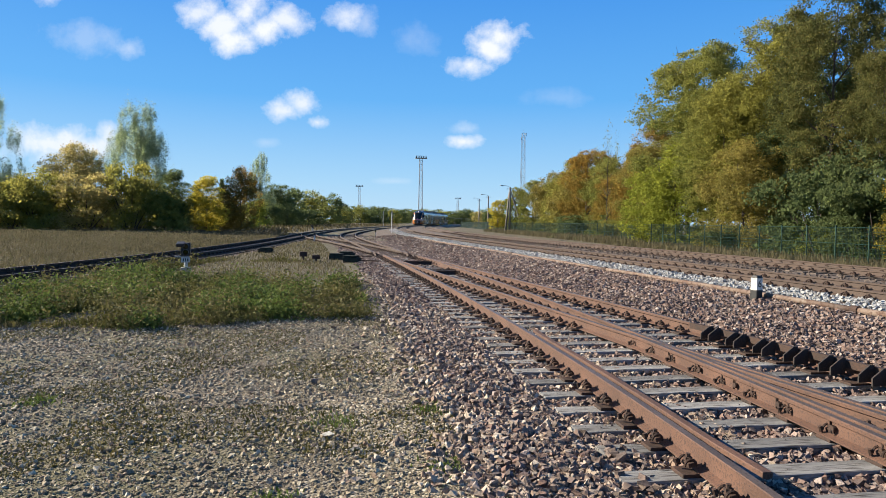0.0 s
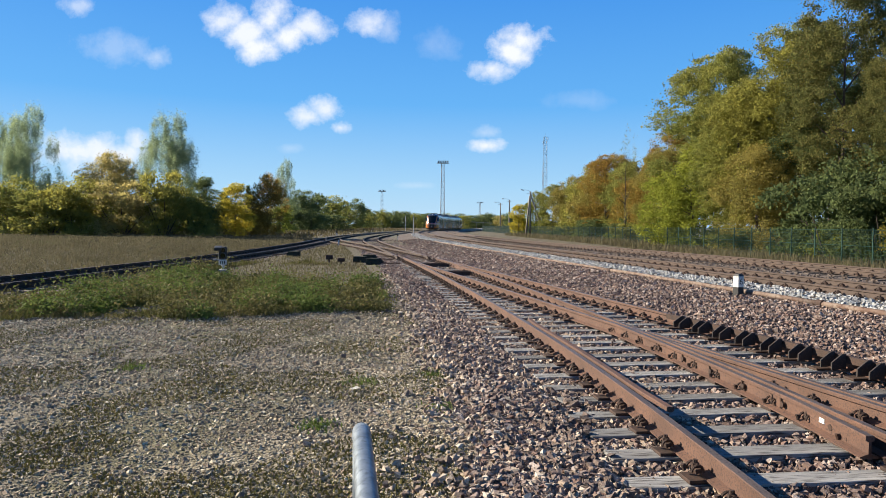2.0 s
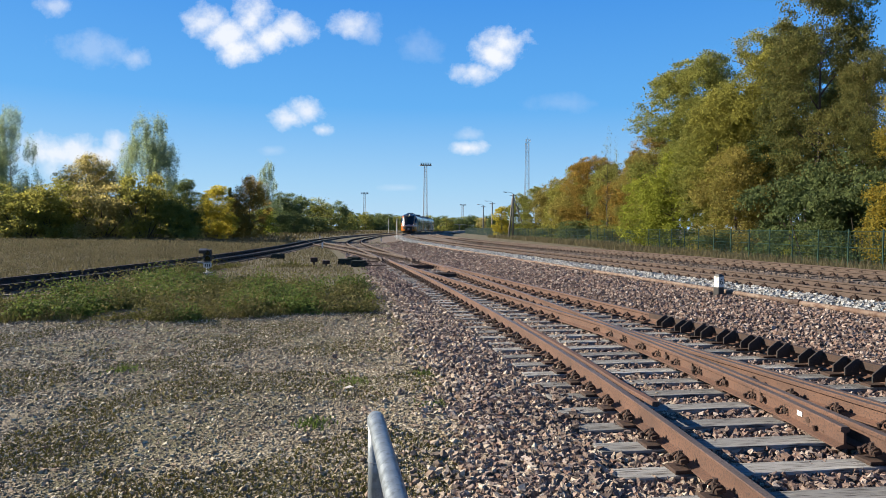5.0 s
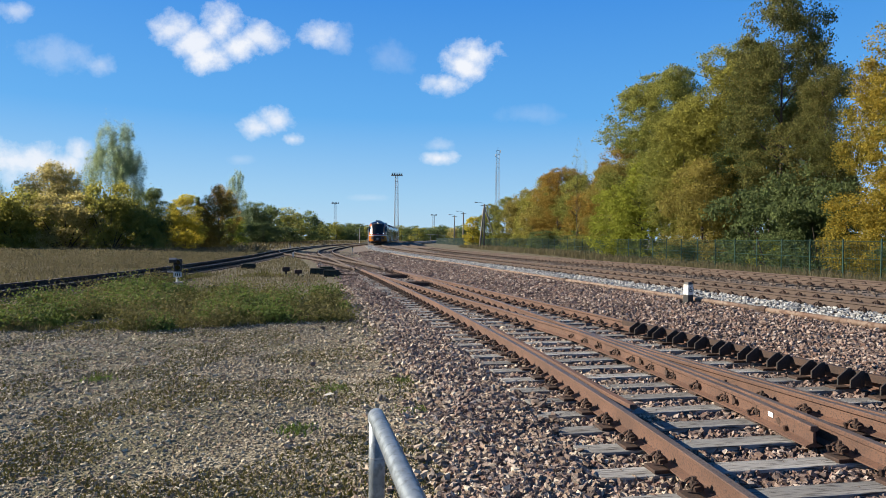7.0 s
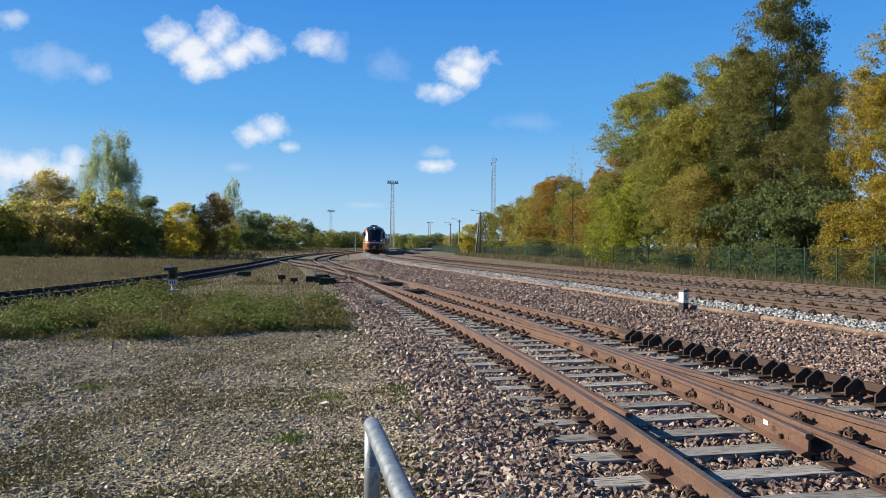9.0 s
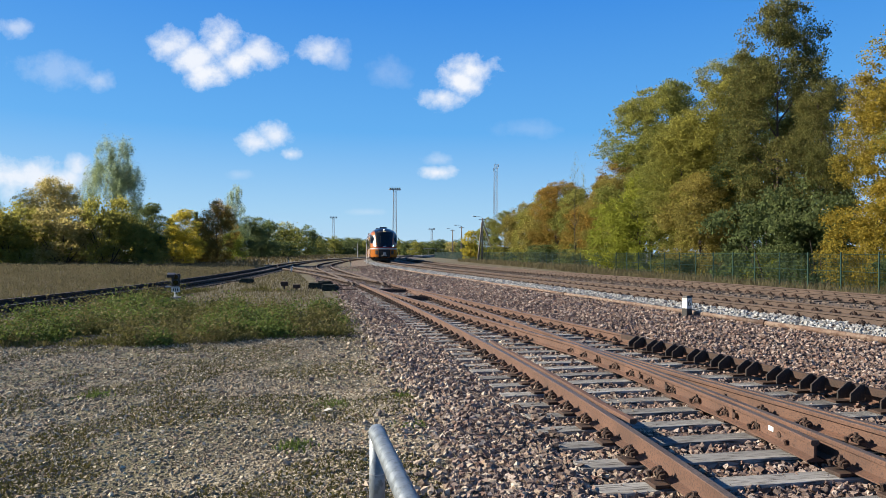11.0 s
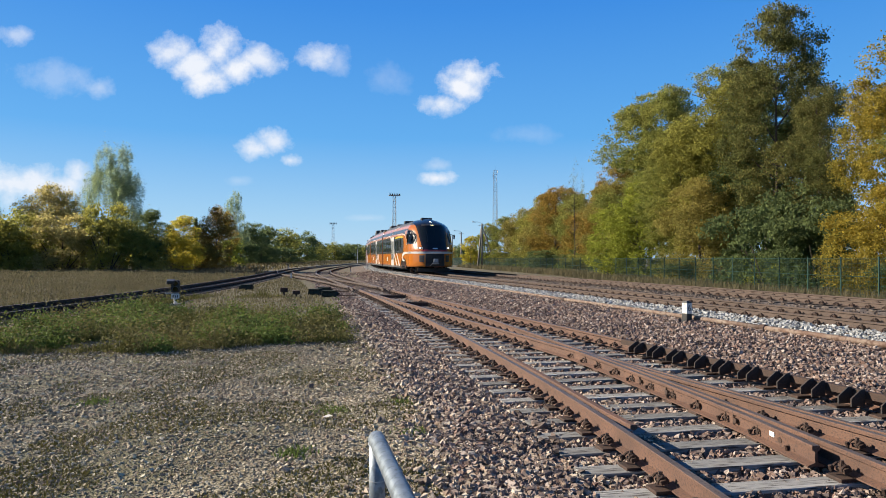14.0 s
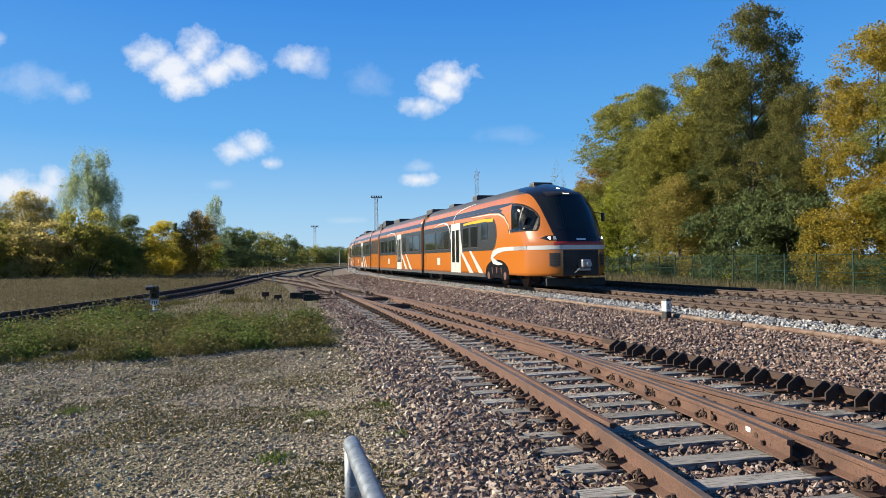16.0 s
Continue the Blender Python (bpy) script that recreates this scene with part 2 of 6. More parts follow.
def add_box(bm, sx, sy, sz, m=Matrix(), bevel=0.0):
    g = bmesh.ops.create_cube(bm, size=1.0, matrix=m @ Matrix.Diagonal((sx, sy, sz, 1)))
    if bevel:
        edges = {e for v in g["verts"] for e in v.link_edges}
        bmesh.ops.bevel(bm, geom=list(edges), offset=bevel, segments=2, affect="EDGES", profile=0.6)
    return bm


def add_rod(bm, a, b, r, r2=None, seg=10):
    a, b = Vector(a), Vector(b)
    d = b - a
    m = Matrix.Translation((a + b) / 2) @ d.to_track_quat("Z", "Y").to_matrix().to_4x4()
    bmesh.ops.create_cone(bm, cap_ends=True, segments=seg, radius1=r, radius2=r if r2 is None else r2, depth=d.length, matrix=m)
    return bm


def box(sx, sy, sz, m=Matrix(), bevel=0.0):
    return add_box(bmesh.new(), sx, sy, sz, m, bevel)


def rod(a, b, r, r2=None, seg=10):
    return add_rod(bmesh.new(), a, b, r, r2, seg)


class Line:
    """A smooth line on plan through control points, by arc length."""

    def __init__(self, pts, step=0.25):
        p = np.array(pts, float)
        p = np.vstack([2 * p[0] - p[1], p, 2 * p[-1] - p[-2]])
        out = []
        for i in range(1, len(p) - 2):
            n = max(2, int(np.linalg.norm(p[i + 1] - p[i]) / step))
            t = np.linspace(0, 1, n, endpoint=False)[:, None]
            a, b, c, d = p[i - 1], p[i], p[i + 1], p[i + 2]
            out.append(0.5 * (2 * b + (c - a) * t + (2 * a - 5 * b + 4 * c - d) * t ** 2 + (3 * b - a - 3 * c + d) * t ** 3))
        q = np.vstack(out + [p[-2:-1]])
        k = 9
        for _ in range(3):
            pad = np.vstack([q[:1] - (q[1:2] - q[:1]) * np.arange(k, 0, -1)[:, None], q, q[-1:] + (q[-1:] - q[-2:-1]) * np.arange(1, k + 1)[:, None]])
            q = np.stack([np.convolve(pad[:, j], np.ones(2 * k + 1) / (2 * k + 1), "valid") for j in (0, 1)], 1)
        self.q = q
        self.s = np.concatenate([[0], np.cumsum(np.linalg.norm(np.diff(q, axis=0), axis=1))])
        self.length = self.s[-1]

    def at(self, s):
        return Vector((float(np.interp(s, self.s, self.q[:, 0])), float(np.interp(s, self.s, self.q[:, 1]))))

    def way(self, s):
        d = self.at(s + 0.4) - self.at(s - 0.4)
        return d.normalized()

    def side(self, s, off):
        d = self.way(s)
        return self.at(s) + Vector((d.y, -d.x)) * off     # off to the right of the way

    def near_y(self, y):
        return float(np.interp(y, self.q[:, 1], self.s))


RAIL_PROFILE = [(-0.075, -0.18), (0.075, -0.18), (0.075, -0.168), (0.012, -0.145), (0.010, -0.05), (0.036, -0.038), (0.036, -0.006), (0.030, 0.0), (-0.030, 0.0), (-0.036, -0.006), (-0.036, -0.038), (-0.010, -0.05), (-0.012, -0.145), (-0.075, -0.168)]


def rail(points, z, parent, label="", name="rail", profile=RAIL_PROFILE, mats=None, head=7):
    """A rail swept along plan points, with its head at the height z."""
    n, k = len(points), len(profile)
    verts, faces, idx = [], [], []
    for i, p in enumerate(points):
        d = (points[min(i + 1, n - 1)] - points[max(i - 1, 0)]).normalized()
        r = Vector((d.y, -d.x))
        zz = z[i] if isinstance(z, (list, tuple)) else z
        for a, b in profile:
            verts.append((p.x + r.x * a, p.y + r.y * a, zz + b))
    for i in range(n - 1):
        for j in range(k):
            j2 = (j + 1) % k
            faces.append((i * k + j, i * k + j2, (i + 1) * k + j2, (i + 1) * k + j))
            idx.append(1 if j == head else 0)
    faces += [tuple(range(k))[::-1], tuple((n - 1) * k + j for j in range(k))]
    idx += [0, 0]
    return mesh_object(name, verts, faces, mats or [RUST, HEAD], parent, label, idx)


def stations(line, s0, s1, step):
    return [s0 + (s1 - s0) * i / max(1, int((s1 - s0) / step)) for i in range(int((s1 - s0) / step) + 1)]


STONE_SHAPES = []
_rng = np.random.default_rng(5)
_cube = np.array([(x, y, z) for x in (-1, 1) for y in (-1, 1) for z in (-1, 1)], float)
_cf = np.array([(0, 1, 3, 2), (4, 6, 7, 5), (0, 4, 5, 1), (2, 3, 7, 6), (0, 2, 6, 4), (1, 5, 7, 3)])
for _ in range(24):
    v = _cube * _rng.uniform(0.28, 1.0, (8, 3)) * np.array([1.05, 0.85, 0.72]) + _rng.normal(0, 0.1, (8, 3))
    STONE_SHAPES.append(v / 2)
STONE_SHAPES = np.array(STONE_SHAPES)


def stones(name, pos, size, material, parent=None, label="", kind="stuff", category="", seed=1):
    """Many broken stones in one mesh. pos: places; size: one length each."""
    rng = np.random.default_rng(seed)
    n = len(pos)
    base = STONE_SHAPES[rng.integers(0, len(STONE_SHAPES), n)] * np.asarray(size)[:, None, None]
    ang = rng.uniform(0, 2 * np.pi, n)
    tilt, tdir = rng.normal(0, 0.8, n), rng.uniform(0, 2 * np.pi, n)
    ca, sa = np.cos(ang)[:, None], np.sin(ang)[:, None]
    x, y, z = base[..., 0] * ca - base[..., 1] * sa, base[..., 0] * sa + base[..., 1] * ca, base[..., 2]
    ct, st, cd, sd = np.cos(tilt)[:, None], np.sin(tilt)[:, None], np.cos(tdir)[:, None], np.sin(tdir)[:, None]
    u, w = x * cd + y * sd, -x * sd + y * cd
    u, z = u * ct - z * st, u * st + z * ct
    x, y = u * cd - w * sd, u * sd + w * cd
    v = np.stack([x, y, z], -1) + np.asarray(pos)[:, None, :]
    f = (np.arange(n)[:, None, None] * 8 + _cf[None]).reshape(-1)
    return fast_mesh(name, v.reshape(-1, 3), f, 4, material, parent, label, kind, category)


def fast_mesh(name, verts, loops, per, material, parent=None, label="", kind="", category=""):
    me = bpy.data.meshes.new(name)
    nf = len(loops) // per
    me.vertices.add(len(verts))
    me.vertices.foreach_set("co", np.asarray(verts, np.float32).ravel())
    me.loops.add(len(loops))
    me.loops.foreach_set("vertex_index", np.asarray(loops, np.int32))
    me.polygons.add(nf)
    me.polygons.foreach_set("loop_start", np.arange(nf, dtype=np.int32) * per)
    me.polygons.foreach_set("use_smooth", np.zeros(nf, bool))
    me.materials.append(material)
    me.update(calc_edges=True)
    me.validate()
    ob = new(name, me)
    ob.parent = parent
    return tagged(ob, label, category, "", kind)


# ---------------------------------------------------------------- plan
RAIL_Z, MAIN_Z, GAUGE = 0.20, 0.53, 1.52
# left rail of the nearer, curved track; straight track of the same turnout; main lines
curve_left = Line([(2.25, 0.2), (2.02, 2.6), (1.93, 4.32), (1.70, 6.25), (1.44, 7.85), (1.02, 10.1), (0.2, 14.1), (-1.14, 20.2), (-3.42, 29.6), (-5.2, 36.5)])
C0, CW = Vector((5.10, 7.50)), Vector((-0.295, 0.9555))
main_a = Line([(12.2, 0.5), (10.75, 7.5), (8.5, 16.0), (5.5, 27.5), (0.95, 45.0), (-1.9, 56.5), (-4.0, 66.0), (-6.6, 78.0), (-12.0, 115.0), (-15.2, 156.0), (-16.1, 187.0), (-15.2, 215.0), (-12.0, 260.0), (-7.5, 310.0)])
main_b = Line([(17.5, 1.5), (15.9, 8.5), (13.4, 18.0), (10.3, 30.0), (5.6, 47.5), (2.6, 60), (-1.0, 78.0), (-6.6, 115.0), (-10.0, 156.0), (-11.0, 187.0), (-10.2, 215.0), (-7.0, 260.0), (-2.5, 310.0)])
left_line = Line([(-12.7, 6.0), (-12.8, 12.0), (-12.8, 18.0), (-12.7, 24.0), (-12.9, 30.0), (-13.5, 38.0), (-15.6, 56.0), (-18.3, 74.0), (-21.0, 100.0), (-23.0, 150.0), (-23, 220)])
far_link = Line([(-3.55, 32.4), (-6.03, 42.2), (-9.9, 57.0), (-13.1, 71.0), (-16.0, 91.0), (-18.6, 130.0), (-18.0, 165.0), (-16.4, 190.0)])
branch = Line([(-3.6, 33.0), (-6.6, 42.0), (-10.8, 53.0), (-15.6, 65.0), (-18.6, 76.0)])
fence_line = Line([(19.8, 10.0), (19.5, 20.0), (19.1, 28.0), (18.5, 37.0), (17.4, 50.0), (14.2, 76.0), (10.3, 102.0), (6.8, 130.0), (3.0, 165.0), (-0.4, 195.0), (-3.4, 220.0)])


def straight_at(s, off=0.0):
    """On the straight track: s metres along from the near end, off to the right of its right rail."""
    return C0 + CW * s + Vector((CW.y, -CW.x)) * off


def offset_points(line, off, s0, s1, step=0.5):
    return [line.side(s, off) for s in stations(line, s0, s1, step)]


# ---------------------------------------------------------------- ground
def near_rail_x(y):
    if y < 36:
        return float(np.interp(y, curve_left.q[:, 1], curve_left.q[:, 0]))
    return float(np.interp(y, far_link.q[:, 1], far_link.q[:, 0])) - 0.8


def ground_height(x, y):
    z = 0.05 * noise.noise((x * 0.25, y * 0.25, 0)) + 0.02 * noise.noise((x * 1.3, y * 1.3, 5))
    z = z * 0.7 - 0.01
    if x < -15:
        z += min(0.35, (-15 - x) * 0.02)
    if -1 < y < 60:
        z -= 0.22 * min(1.0, max(0.0, (x - near_rail_x(y) + 1.2) / 0.5))
    return z


def make_ground():
    def ticks(fine0, fine1, step, far):
        t = list(np.arange(fine0, fine1 + 0.01, step))
        d, up = step, fine1
        while up < far:
            d *= 1.35
            up += d
            t.append(up)
        d, dn = step, fine0
        while dn > -far:
            d *= 1.35
            dn -= d
            t.insert(0, dn)
        return t
    xs, ys = ticks(-30, 24, 0.5, 2600), ticks(-3, 70, 0.6, 2600)
    verts = [(x, y, ground_height(x, y) if abs(x) < 400 and abs(y) < 400 else 0.0) for y in ys for x in xs]
    w = len(xs)
    faces = [(j * w + i, j * w + i + 1, (j + 1) * w + i + 1, (j + 1) * w + i) for j in range(len(ys) - 1) for i in range(w - 1)]
    m = bpy.data.materials.new("yard ground")
    m.use_nodes = True
    n, l = m.node_tree.nodes, m.node_tree.links
    p = n["Principled BSDF"]
    g = n.new("ShaderNodeNewGeometry").outputs["Position"]

    def nz(scale, detail=6):
        t = n.new("ShaderNodeTexNoise")
        t.inputs["Scale"].default_value, t.inputs["Detail"].default_value = scale, detail
        l.new(g, t.inputs["Vector"])
        return t.outputs["Fac"]

    def ramp(fac, stops):
        r = n.new("ShaderNodeValToRGB")
        els = r.color_ramp.elements
        while len(els) < len(stops):
            els.new(0.5)
        for i, (q, c) in enumerate(stops):
            els[i].position, els[i].color = q, (*c, 1)
        l.new(fac, r.inputs[0])
        return r.outputs[0]

    def mix(fac, a, b):
        k = n.new("ShaderNodeMix")
        k.data_type = "RGBA"
        l.new(fac, k.inputs["Factor"]), l.new(a, k.inputs[6]), l.new(b, k.inputs[7])
        return k.outputs[2]
    vor = n.new("ShaderNodeTexVoronoi")
    vor.inputs["Scale"].default_value = 42.0
    l.new(g, vor.inputs["Vector"])
    cell = n.new("ShaderNodeSeparateColor")
    l.new(vor.outputs["Color"], cell.inputs[0])
    speck = ramp(cell.outputs[0], [(0.0, (0.042, 0.034, 0.024)), (0.45, (0.100, 0.083, 0.058)), (0.8, (0.170, 0.146, 0.106)), (1.0, (0.33, 0.29, 0.225))])
    earth = ramp(nz(9, 6), [(0.35, (0.045, 0.036, 0.026)), (0.65, (0.110, 0.090, 0.066))])
    gravel = mix(ramp(nz(1.6, 5), [(0.30, (0.15, 0.15, 0.15)), (0.55, (1, 1, 1))]), earth, speck)
    moss = ramp(nz(14, 6), [(0.3, (0.032, 0.034, 0.012)), (0.55, (0.085, 0.078, 0.030)), (0.75, (0.16, 0.135, 0.065))])
    near = mix(ramp(nz(0.55, 7), [(0.44, (0, 0, 0)), (0.56, (0.8, 0.8, 0.8))]), gravel, moss)
    dry = ramp(nz(3, 7), [(0.3, (0.062, 0.054, 0.030)), (0.5, (0.100, 0.082, 0.050)), (0.7, (0.080, 0.086, 0.036))])
    sp = n.new("ShaderNodeSeparateXYZ")
    l.new(g, sp.inputs[0])
    # the swept yard gives way to rough grass away from the tracks
    d = n.new("ShaderNodeMath")
    d.operation = "MULTIPLY_ADD"
    d.inputs[1].default_value = 1 / 2.5
    d.inputs[2].default_value = -12.6 / 2.5
    wob = n.new("ShaderNodeMath")
    wob.operation = "MULTIPLY_ADD"
    wob.inputs[1].default_value = 3.0
    l.new(nz(0.4, 4), wob.inputs[0]), l.new(sp.outputs[1], wob.inputs[2])
    l.new(wob.outputs[0], d.inputs[0])
    # paler crushed limestone lies along the ballast shoulder
    strip_x = n.new("ShaderNodeMath")
    strip_x.operation = "MULTIPLY_ADD"
    strip_x.inputs[1].default_value, strip_x.inputs[2].default_value = 2.0, 0.30
    l.new(nz(0.5, 5), strip_x.inputs[0])
    across = n.new("ShaderNodeMath")
    across.operation = "MULTIPLY_ADD"
    across.inputs[1].default_value = 0.32
    l.new(sp.outputs[0], across.inputs[0]), l.new(strip_x.outputs[0], across.inputs[2])
    pale = ramp(cell.outputs[0], [(0.0, (0.096, 0.079, 0.050)), (0.4, (0.210, 0.177, 0.118)), (0.75, (0.325, 0.280, 0.195)), (1.0, (0.52, 0.46, 0.36))])
    near = mix(ramp(across.outputs[0], [(0.75, (0, 0, 0)), (1.35 / 1.4, (0.85, 0.85, 0.85))]), near, pale)
    far = ramp(d.outputs[0], [(0.2, (0, 0, 0)), (1.0, (1, 1, 1))])
    l.new(mix(far, near, dry), p.inputs["Base Color"])
    p.inputs["Roughness"].default_value = 0.95
    bp = n.new("ShaderNodeBump")
    bp.inputs["Strength"].default_value, bp.inputs["Distance"].default_value = 0.8, 0.022
    rel = n.new("ShaderNodeMath")
    rel.operation = "SUBTRACT"
    l.new(nz(30, 5), rel.inputs[0]), l.new(vor.outputs["Distance"], rel.inputs[1])
    l.new(rel.outputs[0], bp.inputs["Height"]), l.new(bp.outputs[0], p.inputs["Normal"])
    return mesh_object("ground", verts, faces, m, None, "gravel yard with moss, earth and dry grass")


tagged(make_ground(), "", "ground", kind="structure")


def bed(name, line, s0, s1, section, material, label):
    """A ballast bed: a cross section (offset to the right, height) swept along a line."""
    ss = stations(line, s0, s1, 1.0)
    k = len(section)
    verts, faces = [], []
    for i, s in enumerate(ss):
        for a, b in section:
            p = line.side(s, a + 0.12 * noise.noise((s * 0.3, a, 1)))
            verts.append((p.x, p.y, b + (0.03 * noise.noise((s * 0.8, a * 2, 3)) if b > -0.1 else 0)))
    for i in range(len(ss) - 1):
        for j in range(k - 1):
            faces.append((i * k + j, (i + 1) * k + j, (i + 1) * k + j + 1, i * k + j + 1))
    ob = mesh_object(name, verts, faces, material, None, label)
    return tagged(ob, "", "ballast", kind="structure")


BED_RED = surface("packed reddish ballast", (0.076, 0.052, 0.041), (0.129, 0.090, 0.072), (0.038, 0.027, 0.023), size=0.4, fine=12, rough=0.95, bump=1.0, bump_dist=0.04, coords="World")
BED_GREY = surface("packed grey brown ballast", (0.091, 0.070, 0.057), (0.133, 0.103, 0.084), (0.046, 0.034, 0.027), size=0.5, fine=12, rough=0.95, bump=1.0, bump_dist=0.04, coords="World")

bed("ballast_bed_main", main_a, 0, main_a.length, [(-5.6, -0.16), (-4.7, -0.05), (-3.2, 0.12), (-2.1, 0.235), (-1.75, 0.275), (-1.3, 0.31), (1.2, 0.31), (2.6, 0.26), (3.8, 0.31), (6.4, 0.31), (7.2, 0.25), (8.6, -0.1)], BED_GREY, "raised grey-brown ballast bed under two main lines")
bed("ballast_bed_yard", curve_left, 0, curve_left.length, [(-2.4, -0.14), (-1.7, -0.05), (-0.9, -0.085), (0.8, -0.11), (3.0, -0.11), (5.2, -0.10), (6.0, -0.12), (7.0, -0.25)], BED_RED, "reddish crushed granite ballast under the turnout")
bed("ballast_bed_far", far_link, 0, far_link.length, [(-3.2, -0.12), (-1.6, -0.02), (1.6, -0.02), (6.0, -0.02), (7.0, -0.15)], BED_RED, "reddish ballast between the yard tracks")
bed("ballast_bed_left", left_line, 0, left_line.length, [(-2.6, -0.12), (-1.5, -0.0), (1.5, -0.0), (2.6, -0.12)], BED_RED, "dark ballast under the siding")
bed("ballast_bed_branch", branch, 0, branch.length, [(-2.4, -0.12), (-1.4, -0.02), (1.4, -0.02), (2.4, -0.12)], BED_RED, "ballast under the branch track")


# ---------------------------------------------------------------- tracks
def sleeper_mesh(length, width=0.24, height=0.14):
    bm = box(length, width, height, Matrix.Translation((0, 0, -height / 2)), 0.012)
    me = bpy.data.meshes.new("sleeper")
    bm.to_mesh(me)
    bm.free()
    return me


def clip_meshes():
    """A base plate with two screws and a sprung clip on each side of the rail."""
    bm = box(0.40, 0.17, 0.03, Matrix.Translation((0, 0, 0.015)), 0.006)
    plate = bpy.data.meshes.new("base_plate")
    bm.to_mesh(plate)
    bm.free()
    bm = bmesh.new()
    for sx in (1,):
        add_box(bm, 0.07, 0.10, 0.035, Matrix.Translation((sx * 0.105, 0, 0.055)) @ Matrix.Rotation(sx * 0.25, 4, "Y"), 0.008)
        for k in range(7):
            a0, a1 = math.pi * k / 7, math.pi * (k + 1) / 7
            for yy in (-0.045, 0.045):
                add_rod(bm, (sx * (0.125 + 0.045 * math.cos(a0)), yy, 0.045 + 0.05 * math.sin(a0)), (sx * (0.125 + 0.045 * math.cos(a1)), yy, 0.045 + 0.05 * math.sin(a1)), 0.011, seg=5)
        add_rod(bm, (sx * 0.12, 0, 0.03), (sx * 0.12, 0, 0.125), 0.017, seg=6)
        add_rod(bm, (sx * 0.12, 0, 0.075), (sx * 0.12, 0, 0.10), 0.03, seg=6)
        add_rod(bm, (sx * 0.175, -0.05, 0.03), (sx * 0.19, -0.05, 0.075), 0.016, seg=6)
    clip = bpy.data.meshes.new("rail_clip")
    bm.to_mesh(clip)
    bm.free()
    plate.materials.append(RUST_DARK), clip.materials.append(RUST_DARK)
    return plate, clip


PLATE, CLIP = clip_meshes()
_bm = box(0.10, 0.12, 0.07, pose(0.125, 0, 0.045))
add_rod(_bm, (0.12, 0, 0.05), (0.12, 0, 0.115), 0.026, seg=5)
CLIP_FAR = bpy.data.meshes.new("rail_clip")
_bm.to_mesh(CLIP_FAR)
_bm.free()


def place(name, me, parent, p, z, d, label=""):
    ob = new(name, me)
    ob.parent = parent
    ob.matrix_basis = Matrix.Translation((p.x, p.y, z)) @ Matrix.Rotation(math.atan2(d.y, d.x) - math.pi / 2, 4, "Z")
    return ob


def joined(name, items, material, parent, label="", kind="stuff"):
    """Copies of one mesh (place, height, direction) joined into one part."""
    vs, fs = [], []
    for me, p, z, d in items:
        co = np.empty(len(me.vertices) * 3)
        me.vertices.foreach_get("co", co)
        co = co.reshape(-1, 3)
        a = math.atan2(d.y, d.x) - math.pi / 2
        x, y = co[:, 0] * math.cos(a) - co[:, 1] * math.sin(a) + p.x, co[:, 0] * math.sin(a) + co[:, 1] * math.cos(a) + p.y
        base = len(vs)
        vs.extend(zip(x, y, co[:, 2] + z))
        fs.extend(tuple(base + i for i in f.vertices) for f in me.polygons)
    ob = mesh_object(name, vs, fs, material, parent, label)
    return tagged(ob, kind=kind)


def plain_track(name, line, s0, s1, z, label, near_end=0.0, spacing=0.55, sleeper_mat=None, steel=None):
    """A track of two rails on sleepers. Sleepers and clips up to near_end are parts of their own; the rest is joined."""
    t = thing(name, (0, 0, 0), label, "railway track")
    for off in (-GAUGE / 2 - 0.036, GAUGE / 2 + 0.036):
        rail(offset_points(line, off, s0, s1, 0.8), z, t, mats=[steel or RUST_DULL, HEAD])
    me = sleeper_mesh(2.7)
    me.materials.append(sleeper_mat or SLEEPER_FAR)
    far_s, far_c = [], []
    for s in stations(line, s0 + 0.2, s1, spacing):
        p, d = line.at(s), line.way(s)
        if s < near_end:
            place("sleeper", me, t, p, z - 0.195, d)
        else:
            far_s.append((me, p, z - 0.195, d))
        if s < 90:
            for off in (-GAUGE / 2 - 0.036, GAUGE / 2 + 0.036):
                if s < near_end:
                    place("rail_clip", CLIP, t, line.side(s, off), z - 0.18, d)
                    place("rail_clip", CLIP, t, line.side(s, off), z - 0.18, -d)
                else:
                    far_c.append((CLIP_FAR, line.side(s, off), z - 0.18, d))
                    far_c.append((CLIP_FAR, line.side(s, off), z - 0.18, -d))
    if far_s:
        joined("sleeper_row", far_s, sleeper_mat or SLEEPER_FAR, t)
    if far_c:
        joined("clip_row", far_c, RUST_DARK, t)
    return t


plain_track("main_track", main_a, 3, main_a.length - 2, MAIN_Z, "rust-brown main line track on a white-edged ballast bed", near_end=48)
plain_track("main_track", main_b, 3, main_b.length - 2, MAIN_Z, "rust-brown second main line track beside the green fence", near_end=40)
# black steel here paints in the shade on the rails' near sides
plain_track("siding_track", left_line, 3, left_line.length - 2, RAIL_Z + 0.06, "rusty siding track beyond the grass, rail sides coloured black as shade", near_end=30, steel=BLACK_IRON)
plain_track("yard_track", far_link, 1.5, far_link.length - 4, RAIL_Z, "rusty yard track curving towards the main line", near_end=25)
plain_track("branch_track", branch, 2.5, branch.length - 1, RAIL_Z, "rusty branch track leading to the siding", near_end=20)


